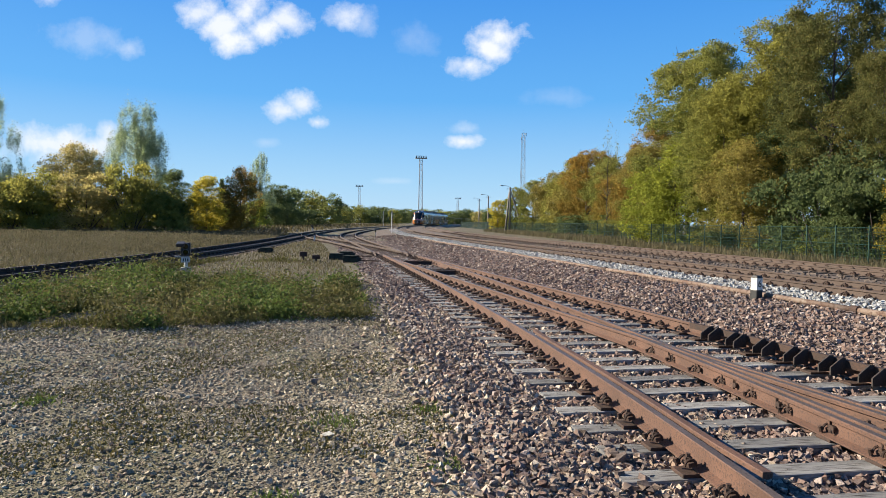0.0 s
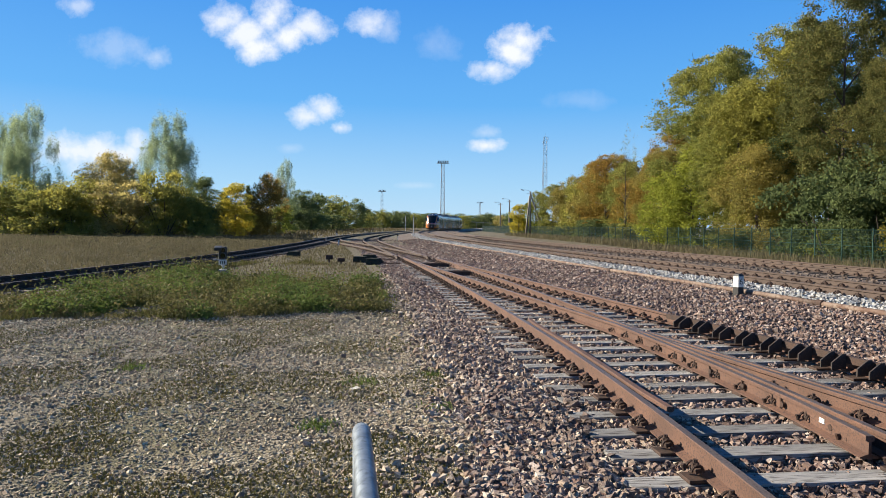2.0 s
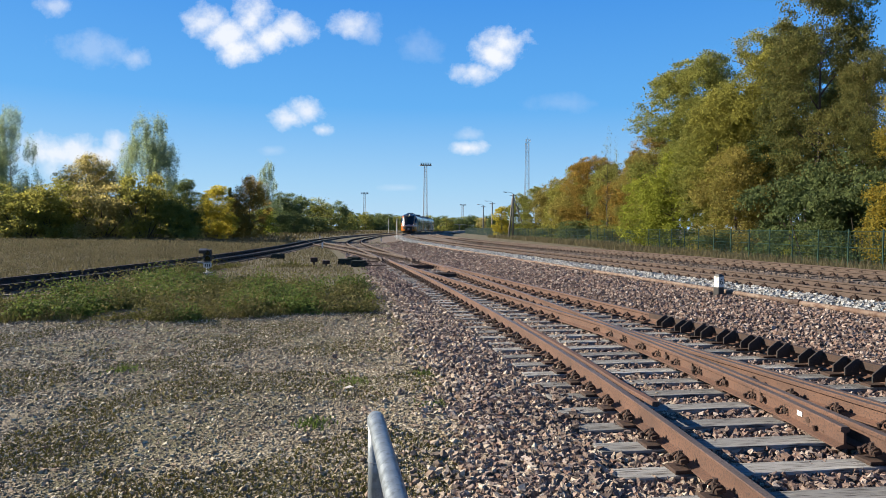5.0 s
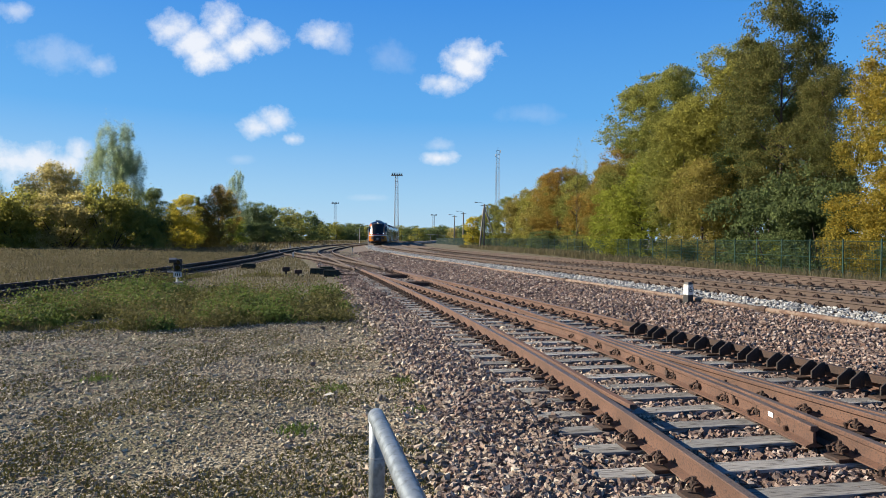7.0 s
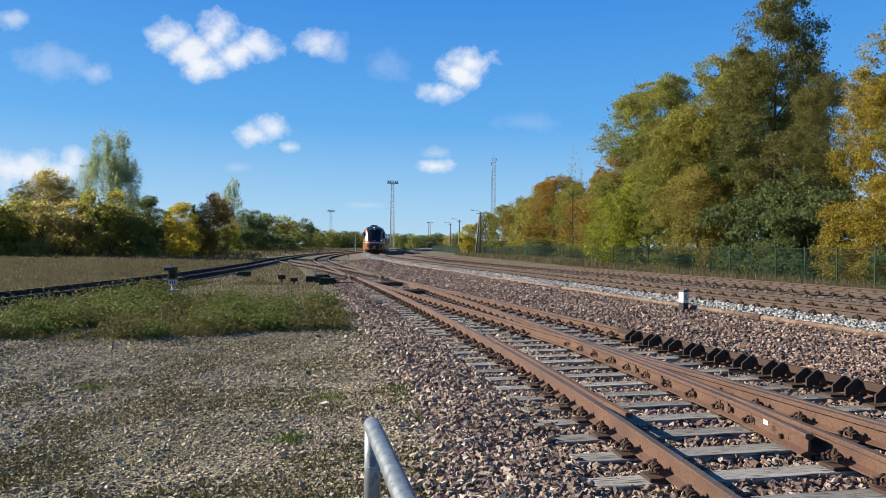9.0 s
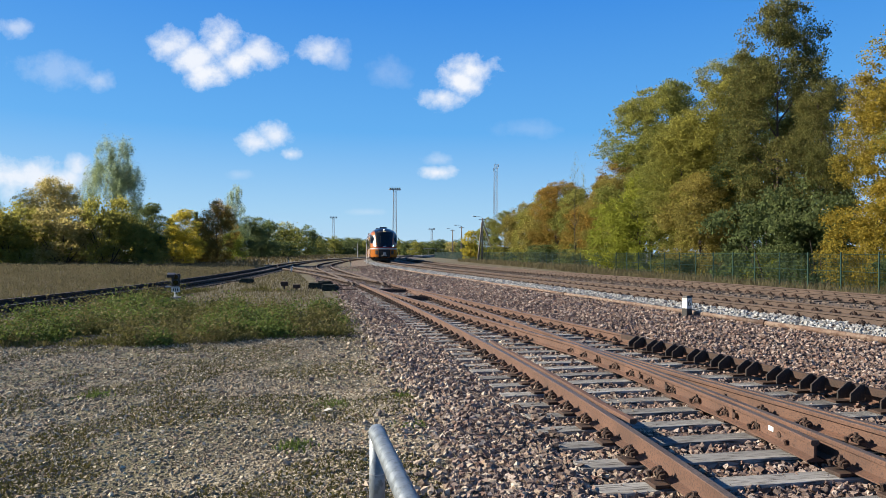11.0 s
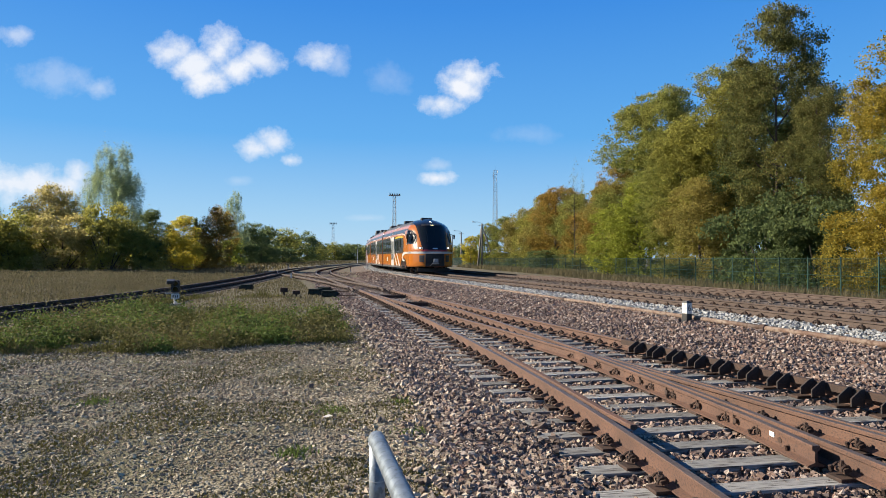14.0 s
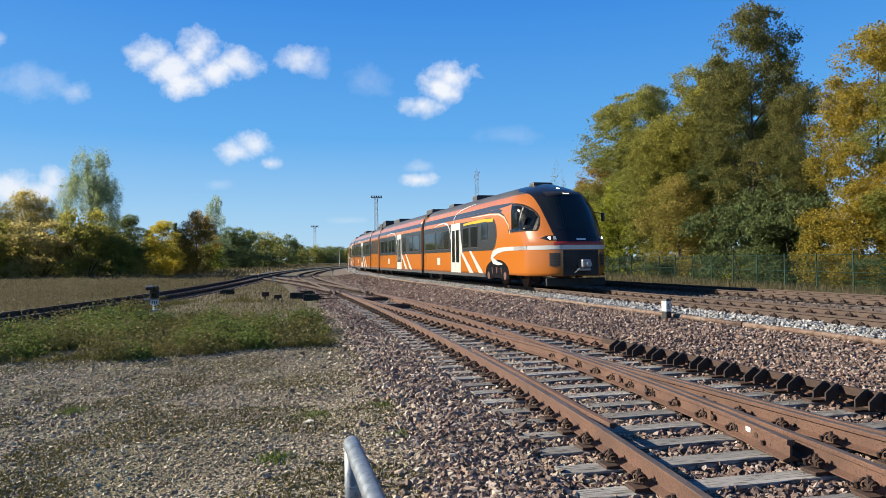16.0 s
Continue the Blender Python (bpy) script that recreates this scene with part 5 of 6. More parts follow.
def strip(name, centre, width, material, parent, side, out=0.014, label=""):
    """A painted band that follows a line of (distance, height) points on a side wall."""
    bm = bmesh.new()
    p = [Vector(c) for c in centre]
    rows = []
    for i, c in enumerate(p):
        d = (p[min(i + 1, len(p) - 1)] - p[max(i - 1, 0)]).normalized()
        k = width[i] if isinstance(width, (list, tuple)) else width
        nrm = Vector((-d.y, d.x)) * k / 2
        rows.append([(c + nrm), (c - nrm)])
    v = [[bm.verts.new((side * (half_width(q.y) + out), -q.x, q.y)) for q in r] + [bm.verts.new((side * (half_width(q.y) - 0.02), -q.x, q.y)) for q in r] for r in rows]
    for a, b in zip(v, v[1:]):
        bm.faces.new((a[0], b[0], b[1], a[1]))
        bm.faces.new((a[0], a[2], b[2], b[0]))
        bm.faces.new((a[1], b[1], b[3], a[3]))
    bmesh.ops.recalc_face_normals(bm, faces=bm.faces)
    return part(name, bm, material, parent, label)


def arc(cx, cz, r, a0, a1, n=10, squash=1.0):
    return [(cx + r * math.cos(radians(a0 + (a1 - a0) * i / n)), cz + squash * r * math.sin(radians(a0 + (a1 - a0) * i / n))) for i in range(n + 1)]


def bogie(parent, s, label="dark bogie frame with axle boxes"):
    bm = bmesh.new()
    for x in (-1.05, 1.05):
        add_box(bm, 0.16, 2.9, 0.22, Matrix.Translation((x, -s, 0.62)), 0.03)
        for dy in (-0.75, 0.0, 0.75):
            add_box(bm, 0.24, 0.34, 0.34, Matrix.Translation((x * 1.06, -s + dy * 1.6, 0.5)), 0.04)
    add_box(bm, 2.1, 0.4, 0.25, Matrix.Translation((0, -s, 0.62)), 0.03)
    b = part("bogie", bm, UNDER, parent, label)
    wheels = []
    for dy in (-1.2, 1.2):
        for x in (-0.79, 0.79):
            bm = bmesh.new()
            sx = 1 if x > 0 else -1
            add_rod(bm, (-0.065 * sx, 0, 0), (0.065 * sx, 0, 0), 0.43, seg=24)
            add_rod(bm, (-0.075 * sx, 0, 0), (-0.05 * sx, 0, 0), 0.455, seg=24)
            add_rod(bm, (0.065 * sx, 0, 0), (0.10 * sx, 0, 0), 0.15, 0.12, seg=12)
            for k in range(4):
                a = k * math.pi / 2
                add_rod(bm, (0.066 * sx, 0.27 * math.cos(a), 0.27 * math.sin(a)), (0.075 * sx, 0.27 * math.cos(a), 0.27 * math.sin(a)), 0.05, seg=8)
            w = part("wheel", bm, WHEEL_IRON, b)
            w.matrix_basis = pose(x + 0.02 * sx, -s + dy, 0.43)
            wheels.append(w)
    return wheels


def doorway(car, s, side):
    side_panel("door_frame", [(s - 0.85, 0.5), (s + 0.85, 0.5), (s + 0.85, 2.75), (s + 0.75, 2.95), (s - 0.75, 2.95), (s - 0.85, 2.75)], TRAIN_WHITE, car, side, 0.012, "white door surround")
    for a in (-0.36, 0.36):
        d = side_panel("door_leaf", [(s + a - 0.34, 0.58), (s + a + 0.34, 0.58), (s + a + 0.34, 2.72), (s + a - 0.34, 2.72)], TRAIN_WHITE, car, side, 0.02, "white sliding door leaf")
        side_panel("door_window", [(s + a - 0.25, 1.0), (s + a + 0.25, 1.0), (s + a + 0.25, 2.6), (s + a - 0.25, 2.6)], DARK_GLASS, d, side, 0.026)


def windows(car, spans, side, z0=1.66, z1=2.68):
    for a, b in spans:
        w = side_panel("window", [(a, z0), (b, z0), (b, z1), (a, z1)], plain_frame, car, side, 0.016, "dark framed window")
        side_panel("pane", [(a + 0.05, z0 + 0.05), (b - 0.05, z0 + 0.05), (b - 0.05, z1 - 0.05), (a + 0.05, z1 - 0.05)], DARK_GLASS, w, side, 0.021)


plain_frame = plain("black window frame", (0.02, 0.02, 0.022), 0.45)


def roof_gear(car, items):
    for s, l, w, h, mat in items:
        bm = box(w, l, h, Matrix.Translation((0, -s, ROOF_Z + h / 2 - 0.16)), 0.06)
        for k in range(int(l / 0.35)):
            add_box(bm, w * 0.8, 0.05, 0.03, Matrix.Translation((0, -s - l / 2 + 0.2 + k * 0.35, ROOF_Z + h - 0.15)))
        part("roof_unit", bm, mat, car, "dark roof equipment box")


def slanted_marks(car, s, side, d=1):
    for k in range(2):
        a = s - 1.45 * k
        side_panel("slanted_mark", [(a - 0.6, 0.52), (a, 0.52), (a + 1.45, 1.53), (a + 1.15, 1.53)], TRAIN_WHITE, car, side, 0.016, "white slanted paint mark")


def side_skirt(car, s0, s1, side):
    side_panel("skirt", [(s0, 0.36), (s1, 0.36), (s1, 0.5), (s0, 0.5)], ROOF_GREY, car, side, 0.004, "grey lower skirt")


def end_car(label):
    L = 17.7
    car = thing("railcar", (0, 0, 0), label, "train car", "cars of the train")
    body = loft_body(L, True, car)
    # front: black mask, windscreen, stripes, lamps, lower front
    nose_patch("front_mask", TRAIN_BLACK, car, lambda z: (-min(0.93 + 0.14 * (z - 1.74), half_width(z) * 0.985), min(0.93 + 0.14 * (z - 1.74), half_width(z) * 0.985)), 1.74, 4.12, 0.010, "black glossy front mask")
    scr = nose_patch("windscreen", DARK_GLASS, car, lambda z: (-(0.82 + 0.15 * (z - 2.2)), 0.82 + 0.15 * (z - 2.2)), 2.20, 3.46, 0.018, "large dark windscreen")
    nose_patch("wiper", plain_frame, scr, lambda z: (0.52 - 0.06 * (z - 2.2), 0.545 - 0.06 * (z - 2.2)), 2.3, 3.1, 0.05, "", 6)
    disp = nose_patch("destination_display", plain_frame, car, lambda z: (-0.80, 0.80), 3.52, 3.70, 0.02, "destination display", 10)
    nose_patch("display_text", TEXT_ORANGE, disp, lambda z: (-0.13, 0.13), 3.59, 3.62, 0.03, "lit text bar", 4)
    nose_patch("top_lamp", LAMP_ON, car, lambda z: (-0.08, 0.08), 3.86, 3.89, 0.03, "lit upper headlight", 4)
    nose_patch("red_band", TRAIN_RED, car, lambda z: (-1.02, 1.02), 1.62, 1.75, 0.013, "dark red band", 24)
    nose_patch("white_band", TRAIN_WHITE, car, lambda z: (-half_width(z) * 0.999, half_width(z) * 0.999), 1.47, 1.62, 0.012, "white band across the nose", 30)
    nose_patch("number_bar", plain("pale grey lettering", (0.6, 0.6, 0.62), 0.4), car, lambda z: (-0.19, 0.19), 1.80, 1.865, 0.016, "pale bar of lettering", 4)
    nose_patch("coupler_recess", UNDER, car, lambda z: (-0.74, 0.74), 0.52, 1.45, 0.008, "black lower front around the coupler", 24)
    for sx in (-1, 1):
        nose_patch("headlight_housing", TRAIN_BLACK, car, lambda z, s=sx: tuple(sorted((s * (0.90), s * (1.16 + 0.2 * (1 - abs(z - 1.89) / 0.1))))), 1.80, 1.98, 0.018, "black headlight housing", 8)
        nose_patch("headlight", LAMP_ON, car, lambda z, s=sx: tuple(sorted((s * 1.08, s * 1.16))), 1.85, 1.93, 0.032, "lit headlight", 6)
        nose_patch("marker_light", LAMP_GLASS, car, lambda z, s=sx: tuple(sorted((s * 0.92, s * 1.01))), 1.83, 1.95, 0.032, "", 6)
        g = nose_patch("buffer_panel", plain_frame, car, lambda z, s=sx: tuple(sorted((s * 0.84, s * 1.16))), 0.86, 1.34, 0.03, "dark square front grille", 8)
        for k in range(4):
            nose_patch("grille_bar", UNDER, g, lambda z, s=sx: tuple(sorted((s * 0.87, s * 1.13))), 0.92 + k * 0.1, 0.95 + k * 0.1, 0.05, "", 4)
        bm = box(0.10, 0.16, 0.34, pose(sx * 1.90, -1.75, 2.75), 0.03)
        add_rod(bm, (sx * 1.55, -1.95, 2.95), (sx * 1.88, -1.75, 2.88), 0.02, seg=6)
        part("mirror", bm, TRAIN_BLACK, car, "black side mirror")
    bm = box(0.34, 0.5, 0.30, pose(0, 0.12, 0.95), 0.05)
    add_rod(bm, (-0.05, 0.35, 0.93), (-0.05, 0.46, 0.93), 0.10, seg=12)
    add_box(bm, 0.5, 0.2, 0.1, pose(0, 0.1, 0.74), 0.03)
    add_rod(bm, (0.22, 0.25, 0.8), (0.42, 0.2, 0.62), 0.02, seg=6)
    part("coupler", bm, GREY_METAL, car, "grey automatic coupler")
    bm = box(2.5, 0.12, 0.28, pose(0, -0.55, 0.28), 0.04)
    part("snow_plough", bm, UNDER, car, "black rail guard")
    for sd in (-1, 1):
        # dark window band with a round front end; upper grey band that sweeps down to the cab window
        band = [(L - 0.32, 1.52), (5.25, 1.52)] + arc(5.25, 2.2, 0.68, 270, 180, 8) + [(4.6, 2.5), (4.85, 2.8), (5.3, 2.92), (L - 0.32, 2.92)]
        side_panel("window_band", band, TRAIN_GREY, car, sd, 0.007, "dark grey window band")
        upper = [(2.86, 2.18), (3.15, 2.18), (3.3, 2.55), (3.7, 2.86), (4.3, 3.04), (5.5, 3.12), (L - 0.32, 3.14), (L - 0.32, 3.36), (5.1, 3.42), (2.86, 3.36)]
        side_panel("upper_band", upper, TRAIN_GREY, car, sd, 0.007, "dark grey upper band sweeping to the cab")
        curve = lambda s: 2.2 + 1.08 * max(0.02, 1 - ((2.85 - s) / 1.85) ** 2.2) ** 0.5
        cw = skin_panel("cab_window", 1.02, 2.85, lambda s: 2.18, lambda s: curve(s) + 0.04, plain_frame, car, sd, 0.010, "curved cab side window")
        skin_panel("pane", 1.22, 1.95, lambda s: 2.23, lambda s: max(2.26, curve(s) - 0.04), DARK_GLASS, cw, sd, 0.020)
        skin_panel("pane", 2.02, 2.80, lambda s: 2.23, lambda s: curve(s) - 0.04, DARK_GLASS, cw, sd, 0.020)
        # the sheen on the orange arch, put in as a cream strip
        strip("highlight_arch", [(3.0, 2.12), (3.2, 2.5), (3.62, 2.82), (4.25, 2.99), (5.4, 3.06), (8.0, 3.08)], [0.05, 0.06, 0.07, 0.07, 0.06, 0.03], TRAIN_HIGHLIGHT, car, sd, 0.013, "thin cream highlight painted along the orange arch")
        strip("yellow_stripe", [(5.0, 2.80), (6.7, 2.84), (8.1, 2.84), (9.3, 2.80)], [0.16, 0.15, 0.12, 0.10], TRAIN_YELLOW, car, sd, 0.013, "yellow first class stripe")
        windows(car, [(5.7, 6.6)], sd, 1.95, 2.78)
        windows(car, [(7.1, 8.2), (8.4, 9.4), (11.8, 13.0), (13.2, 14.3), (14.7, 17.0)], sd)
        doorway(car, 10.65, sd)
        slanted_marks(car, 8.4, sd)
        strip("white_curve", [(9.85, 2.75), (9.75, 2.1), (9.6, 1.5)], [0.06, 0.16, 0.3], TRAIN_WHITE, car, sd, 0.024, "white tapering mark")
        skin_panel("white_band", 1.35, 2.6, lambda s: 1.47, lambda s: 1.62, TRAIN_WHITE, car, sd, 0.012, "white band round the nose", 10, 2)
        strip("white_curve", [(2.6, 1.545), (3.2, 1.545), (3.9, 1.53), (4.5, 1.48), (5.0, 1.36), (5.2, 1.2), (5.0, 1.06), (4.5, 0.97), (3.9, 0.93)], [0.15, 0.15, 0.17, 0.22, 0.28, 0.3, 0.24, 0.15, 0.05], TRAIN_WHITE, car, sd, 0.014, "white curved stripe")
        strip("white_arc", [(11.55, 2.2), (11.7, 2.7), (12.1, 2.98), (12.9, 3.08), (13.9, 3.05), (14.8, 2.95)], [0.10, 0.10, 0.09, 0.07, 0.05, 0.03], TRAIN_WHITE, car, sd, 0.02, "thin white arc")
        strip("white_arc", [(10.9, 2.95), (10.95, 3.2), (10.7, 3.42), (10.1, 3.58), (9.2, 3.68), (8.2, 3.73)], [0.09, 0.09, 0.08, 0.07, 0.06, 0.04], TRAIN_WHITE, car, sd, 0.02, "thin white arc")
        side_panel("emblem", [(13.7, 0.85), (14.3, 0.85), (14.3, 1.25), (13.7, 1.25)], TRAIN_WHITE, car, sd, 0.011, "pale emblem panel")
        side_skirt(car, 6.1, L - 0.32, sd)
        # no hole is cut: a black panel stands for the opening's shade
        arch = [(3.2, 0.36)] + [(4.6 - 1.4 * math.cos(a), 0.62 + 0.50 * math.sin(a)) for a in np.linspace(0.1, math.pi - 0.1, 12)] + [(6.0, 0.36)]
        side_panel("bogie_shade", arch, TRAIN_BLACK, car, sd, 0.009, "black panel painted as the shaded bogie opening")
        bm = box(0.16, 1.1, 0.16, pose(sd * 1.62, -4.6, 0.72), 0.03)
        for dy in (-0.55, 0.0, 0.55):
            add_rod(bm, (sd * 1.60, -4.6 + dy, 0.42), (sd * 1.66, -4.6 + dy, 0.80), 0.09, seg=10)
        add_rod(bm, (sd * 1.62, -3.6, 0.45), (sd * 1.72, -3.6, 0.45), 0.16, seg=14)
        add_rod(bm, (sd * 1.62, -5.6, 0.45), (sd * 1.72, -5.6, 0.45), 0.16, seg=14)
        part("suspension", bm, WHEEL_IRON, car, "grey springs and axle box")
    roof_gear(car, [(3.6, 0.5, 0.9, 0.26, ROOF_GREY), (10.6, 0.7, 1.3, 0.36, ROOF_GREY), (15.0, 1.0, 1.2, 0.28, ROOF_GREY)])
    bm = add_box(box(2.95, 0.62, 3.2, pose(0, -L, 2.25), 0.08), 3.1, 0.4, 0.5, pose(0, -L, 0.6), 0.08)
    part("bellows", bm, UNDER, car, "black gangway bellows")
    ws = bogie(car, 4.6) + bogie(car, L)
    bm = box(2.0, 7.6, 0.34, pose(0, -11.2, 0.40), 0.05)
    part("underframe", bm, UNDER, car, "dark underfloor boxes")
    return car, ws


def middle_car(L, label, power=False):
    car = thing("railcar", (0, 0, 0), label, "train car", "cars of the train")
    loft_body(L, False, car)
    for sd in (-1, 1):
        if power:
            for k in range(3):
                side_panel("grille", [(0.7 + k * 1.65, 1.7), (2.1 + k * 1.65, 1.7), (2.1 + k * 1.65, 2.85), (0.7 + k * 1.65, 2.85)], TRAIN_GREY, car, sd, 0.012, "dark engine grille")
        else:
            side_panel("window_band", [(0.32, 1.52), (L - 0.32, 1.52), (L - 0.32, 2.92), (0.32, 2.92)], TRAIN_GREY, car, sd, 0.007, "dark grey window band")
            windows(car, [(0.9, 2.6), (2.8, 3.9), (5.2, 6.2), (9.2, 10.4), (10.6, 11.8), (12.4, 13.6), (13.9, 15.4)], sd)
            doorway(car, 7.5, sd)
            slanted_marks(car, 5.25, sd)
            strip("white_arc", [(8.4, 2.3), (8.7, 2.85), (9.4, 3.1), (10.8, 3.15), (12.2, 3.05)], [0.09, 0.09, 0.07, 0.05, 0.03], TRAIN_WHITE, car, sd, 0.02, "thin white arc")
            side_panel("emblem", [(11.4, 0.85), (12.0, 0.85), (12.0, 1.25), (11.4, 1.25)], TRAIN_WHITE, car, sd, 0.011, "pale emblem panel")
        side_panel("upper_band", [(0.32, 3.14), (L - 0.32, 3.14), (L - 0.32, 3.36), (0.32, 3.36)], TRAIN_GREY, car, sd, 0.007, "dark grey upper band")
        side_skirt(car, 0.32, L - 0.32, sd)
    roof_gear(car, [(1.6, 1.6, 1.9, 0.5, ROOF_GREY), (4.4, 1.8, 1.7, 0.42, ROOF_GREY)] if power else [(2.4, 1.6, 1.3, 0.34, ROOF_GREY), (L - 3.2, 2.4, 1.5, 0.36, ROOF_GREY)])
    bm = add_box(box(2.95, 0.62, 3.2, pose(0, -L, 2.25), 0.08), 3.1, 0.4, 0.5, pose(0, -L, 0.6), 0.08)
    part("bellows", bm, UNDER, car, "black gangway bellows")
    ws = bogie(car, L)
    bm = box(2.0, L - 5, 0.34, pose(0, -L / 2, 0.40), 0.05) if L > 8 else box(2.0, 2.4, 0.34, pose(0, -L / 2, 0.40), 0.05)
    part("underframe", bm, UNDER, car, "dark underfloor boxes")
    return car, ws


FRONT, FRONT_WHEELS = end_car("orange front railcar with black nose and lit headlights")
SECOND, _ = middle_car(16.4, "orange middle railcar with dark window band")
ENGINE, _ = middle_car(5.6, "short orange engine module with roof exhausts", True)
THIRD, _ = middle_car(16.4, "orange middle railcar with dark window band")
REAR, _ = end_car("orange rear railcar at the end of the train")
for _car in (FRONT, SECOND, ENGINE, THIRD, REAR):
    _car.scale = (1.03, 1.03, 1.08)
# the train's run: seconds and the nose's distance along the main line
RUN = [(0, 198.0), (1, 187.5), (4, 155.0), (7.5, 117.5), (11.5, 78.0), (13, 63.3), (13.5, 57.8), (14.5, 44.6), (16, 25.15)]


def nose_s(t):
    return float(np.polyval(RUN_FIT, t))


RUN_FIT = np.polyfit([r[0] for r in RUN], [main_a.near_y(r[1]) for r in RUN], 3, w=[0.4, 0.5, 0.7, 1, 1.5, 2, 2, 3, 4])


def car_pose(s_front, length, pivot_a, pivot_b, reverse=False):
    """A car whose front end is at s_front along the main line; its pivots ride on the track."""
    a, b = main_a.at(s_front + pivot_a), main_a.at(s_front + pivot_b)
    d = (a - b).normalized()
    o = a + d * pivot_a
    m = Matrix.Translation((o.x, o.y, MAIN_Z)) @ Matrix.Rotation(math.atan2(d.y, d.x) - math.pi / 2, 4, "Z")
    return m @ pose(0, -length, 0, 0, 0, 180) if reverse else m


# ---------------------------------------------------------------- yard things
GREEN_WIRE = surface("green coated fence wire", (0.005, 0.032, 0.021), (0.008, 0.044, 0.029), size=1.0, fine=20, rough=0.5, bump=0.1)
WHITE_PAINT = surface("weathered white paint", (0.502, 0.502, 0.486), (0.593, 0.593, 0.578), (0.342, 0.327, 0.304), size=0.2, fine=14, rough=0.6, bump=0.15)
BLACK_PAINT = surface("weathered black paint", (0.011, 0.011, 0.012), (0.024, 0.024, 0.024), size=0.2, fine=14, rough=0.55, bump=0.15)
GREY_PAINT = surface("grey painted iron", (0.228, 0.243, 0.258), (0.304, 0.319, 0.334), (0.152, 0.152, 0.160), size=0.4, fine=14, rough=0.6, bump=0.15)
POLE_WOOD = surface("grey weathered pole", (0.198, 0.175, 0.144), (0.274, 0.251, 0.213), (0.122, 0.099, 0.076), size=0.6, fine=14, rough=0.9, bump=0.5)
MOTOR_GREEN = surface("dark green machine paint", (0.014, 0.021, 0.018), (0.027, 0.038, 0.032), (0.046, 0.038, 0.030), size=0.3, fine=20, rough=0.9, bump=0.2, spec=0.15)
CONCRETE = surface("grey platform concrete", (0.228, 0.220, 0.213), (0.304, 0.296, 0.281), (0.167, 0.160, 0.152), size=1.5, fine=8, rough=0.9, bump=0.4)
PIPE_RUST = surface("flaking rusty pipe", (0.105, 0.059, 0.039), (0.192, 0.150, 0.119), (0.068, 0.034, 0.021), size=0.35, fine=12, rough=0.8, bump=0.4, coords="World")


def tube(pts, r, seg=14):
    """A round tube along a bent line."""
    bm = bmesh.new()
    p = [Vector(q) for q in pts]
    rings = []
    for i, c in enumerate(p):
        d = (p[min(i + 1, len(p) - 1)] - p[max(i - 1, 0)]).normalized()
        q = d.to_track_quat("Z", "Y").to_matrix()
        rings.append([bm.verts.new(c + q @ Vector((r * math.cos(a), r * math.sin(a), 0))) for a in [2 * math.pi * k / seg for k in range(seg)]])
    for a, b in zip(rings, rings[1:]):
        for k in range(seg):
            bm.faces.new((a[k], a[(k + 1) % seg], b[(k + 1) % seg], b[k]))
    bm.faces.new(rings[0][::-1]), bm.faces.new(rings[-1])
    return bm


def handrail():
    t = thing("handrail", (0, 0, 0), "galvanised tube handrail with a mitred corner", "handrail")
    corner, way = Vector((-0.245, 2.42, 1.10)), Vector((0.225, -0.974, 0))
    part("top_tube", tube([corner + way * k for k in (-0.028, 0.0, 0.4, 1.2, 2.2, 3.4)], 0.031, 20), GALV, t, "scratched galvanised top tube", True)
    part("leg", tube([corner + Vector((0, 0, z)) for z in (-0.005, -0.2, -0.7, -1.18)], 0.030, 20), GALV, t, "", True)
    part("leg", tube([corner + way * 3.3 + Vector((0, 0, z)) for z in (-0.02, -0.2, -0.7, -1.18)], 0.030, 20), GALV, t, "", True)
    part("weld_seam", tube([corner + Vector((0.0315 * math.cos(a), 0.0315 * math.sin(a) * 0.75 - 0.0, -0.006 + 0.022 * math.sin(a))) for a in [2 * math.pi * k / 16 for k in range(17)]], 0.0025, 6), GREY_PAINT, t, "rough weld seam")
    part("joint_ring", rod(corner + Vector((0, 0, -0.145)), corner + Vector((0, 0, -0.141)), 0.0312, seg=20), GREY_PAINT, t)


handrail()


def picket_post():
    m = pose(6.02, 16.1, 0.12, 0, 0, 24)
    t = thing("picket_post", m, "square white and black distance post beside a rusty pipe", "marker post")
    part("lower_post", box(0.17, 0.17, 0.30, pose(0, 0, 0.15), 0.01), BLACK_PAINT, t, "black lower part")
    part("upper_post", box(0.165, 0.165, 0.26, pose(0, 0, 0.43), 0.008), WHITE_PAINT, t, "white painted upper part")
    bm = bmesh.new()
    bmesh.ops.create_cone(bm, cap_ends=True, segments=4, radius1=0.125, radius2=0.08, depth=0.05, matrix=pose(0, 0, 0.585, 0, 0, 45))
    part("cap", bm, BLACK_PAINT, t, "black cap")
    for ang in (0, 90):
        c = bpy.data.curves.new("digit", "FONT")
        c.body, c.size, c.extrude, c.align_x, c.align_y = "6", 0.21, 0.001, "CENTER", "CENTER"
        tmp = bpy.data.objects.new("digit_source", c)
        me = bpy.data.meshes.new_from_object(tmp)
        me.materials.clear()
        me.materials.append(BLACK_PAINT)
        d = new("digit", me)
        d.parent = t
        d.matrix_basis = pose(0, 0, 0, 0, 0, ang) @ pose(0, -0.0845, 0.43, 90, 0, 0)
        tagged(d, "black painted number")
        bpy.data.objects.remove(tmp)


picket_post()


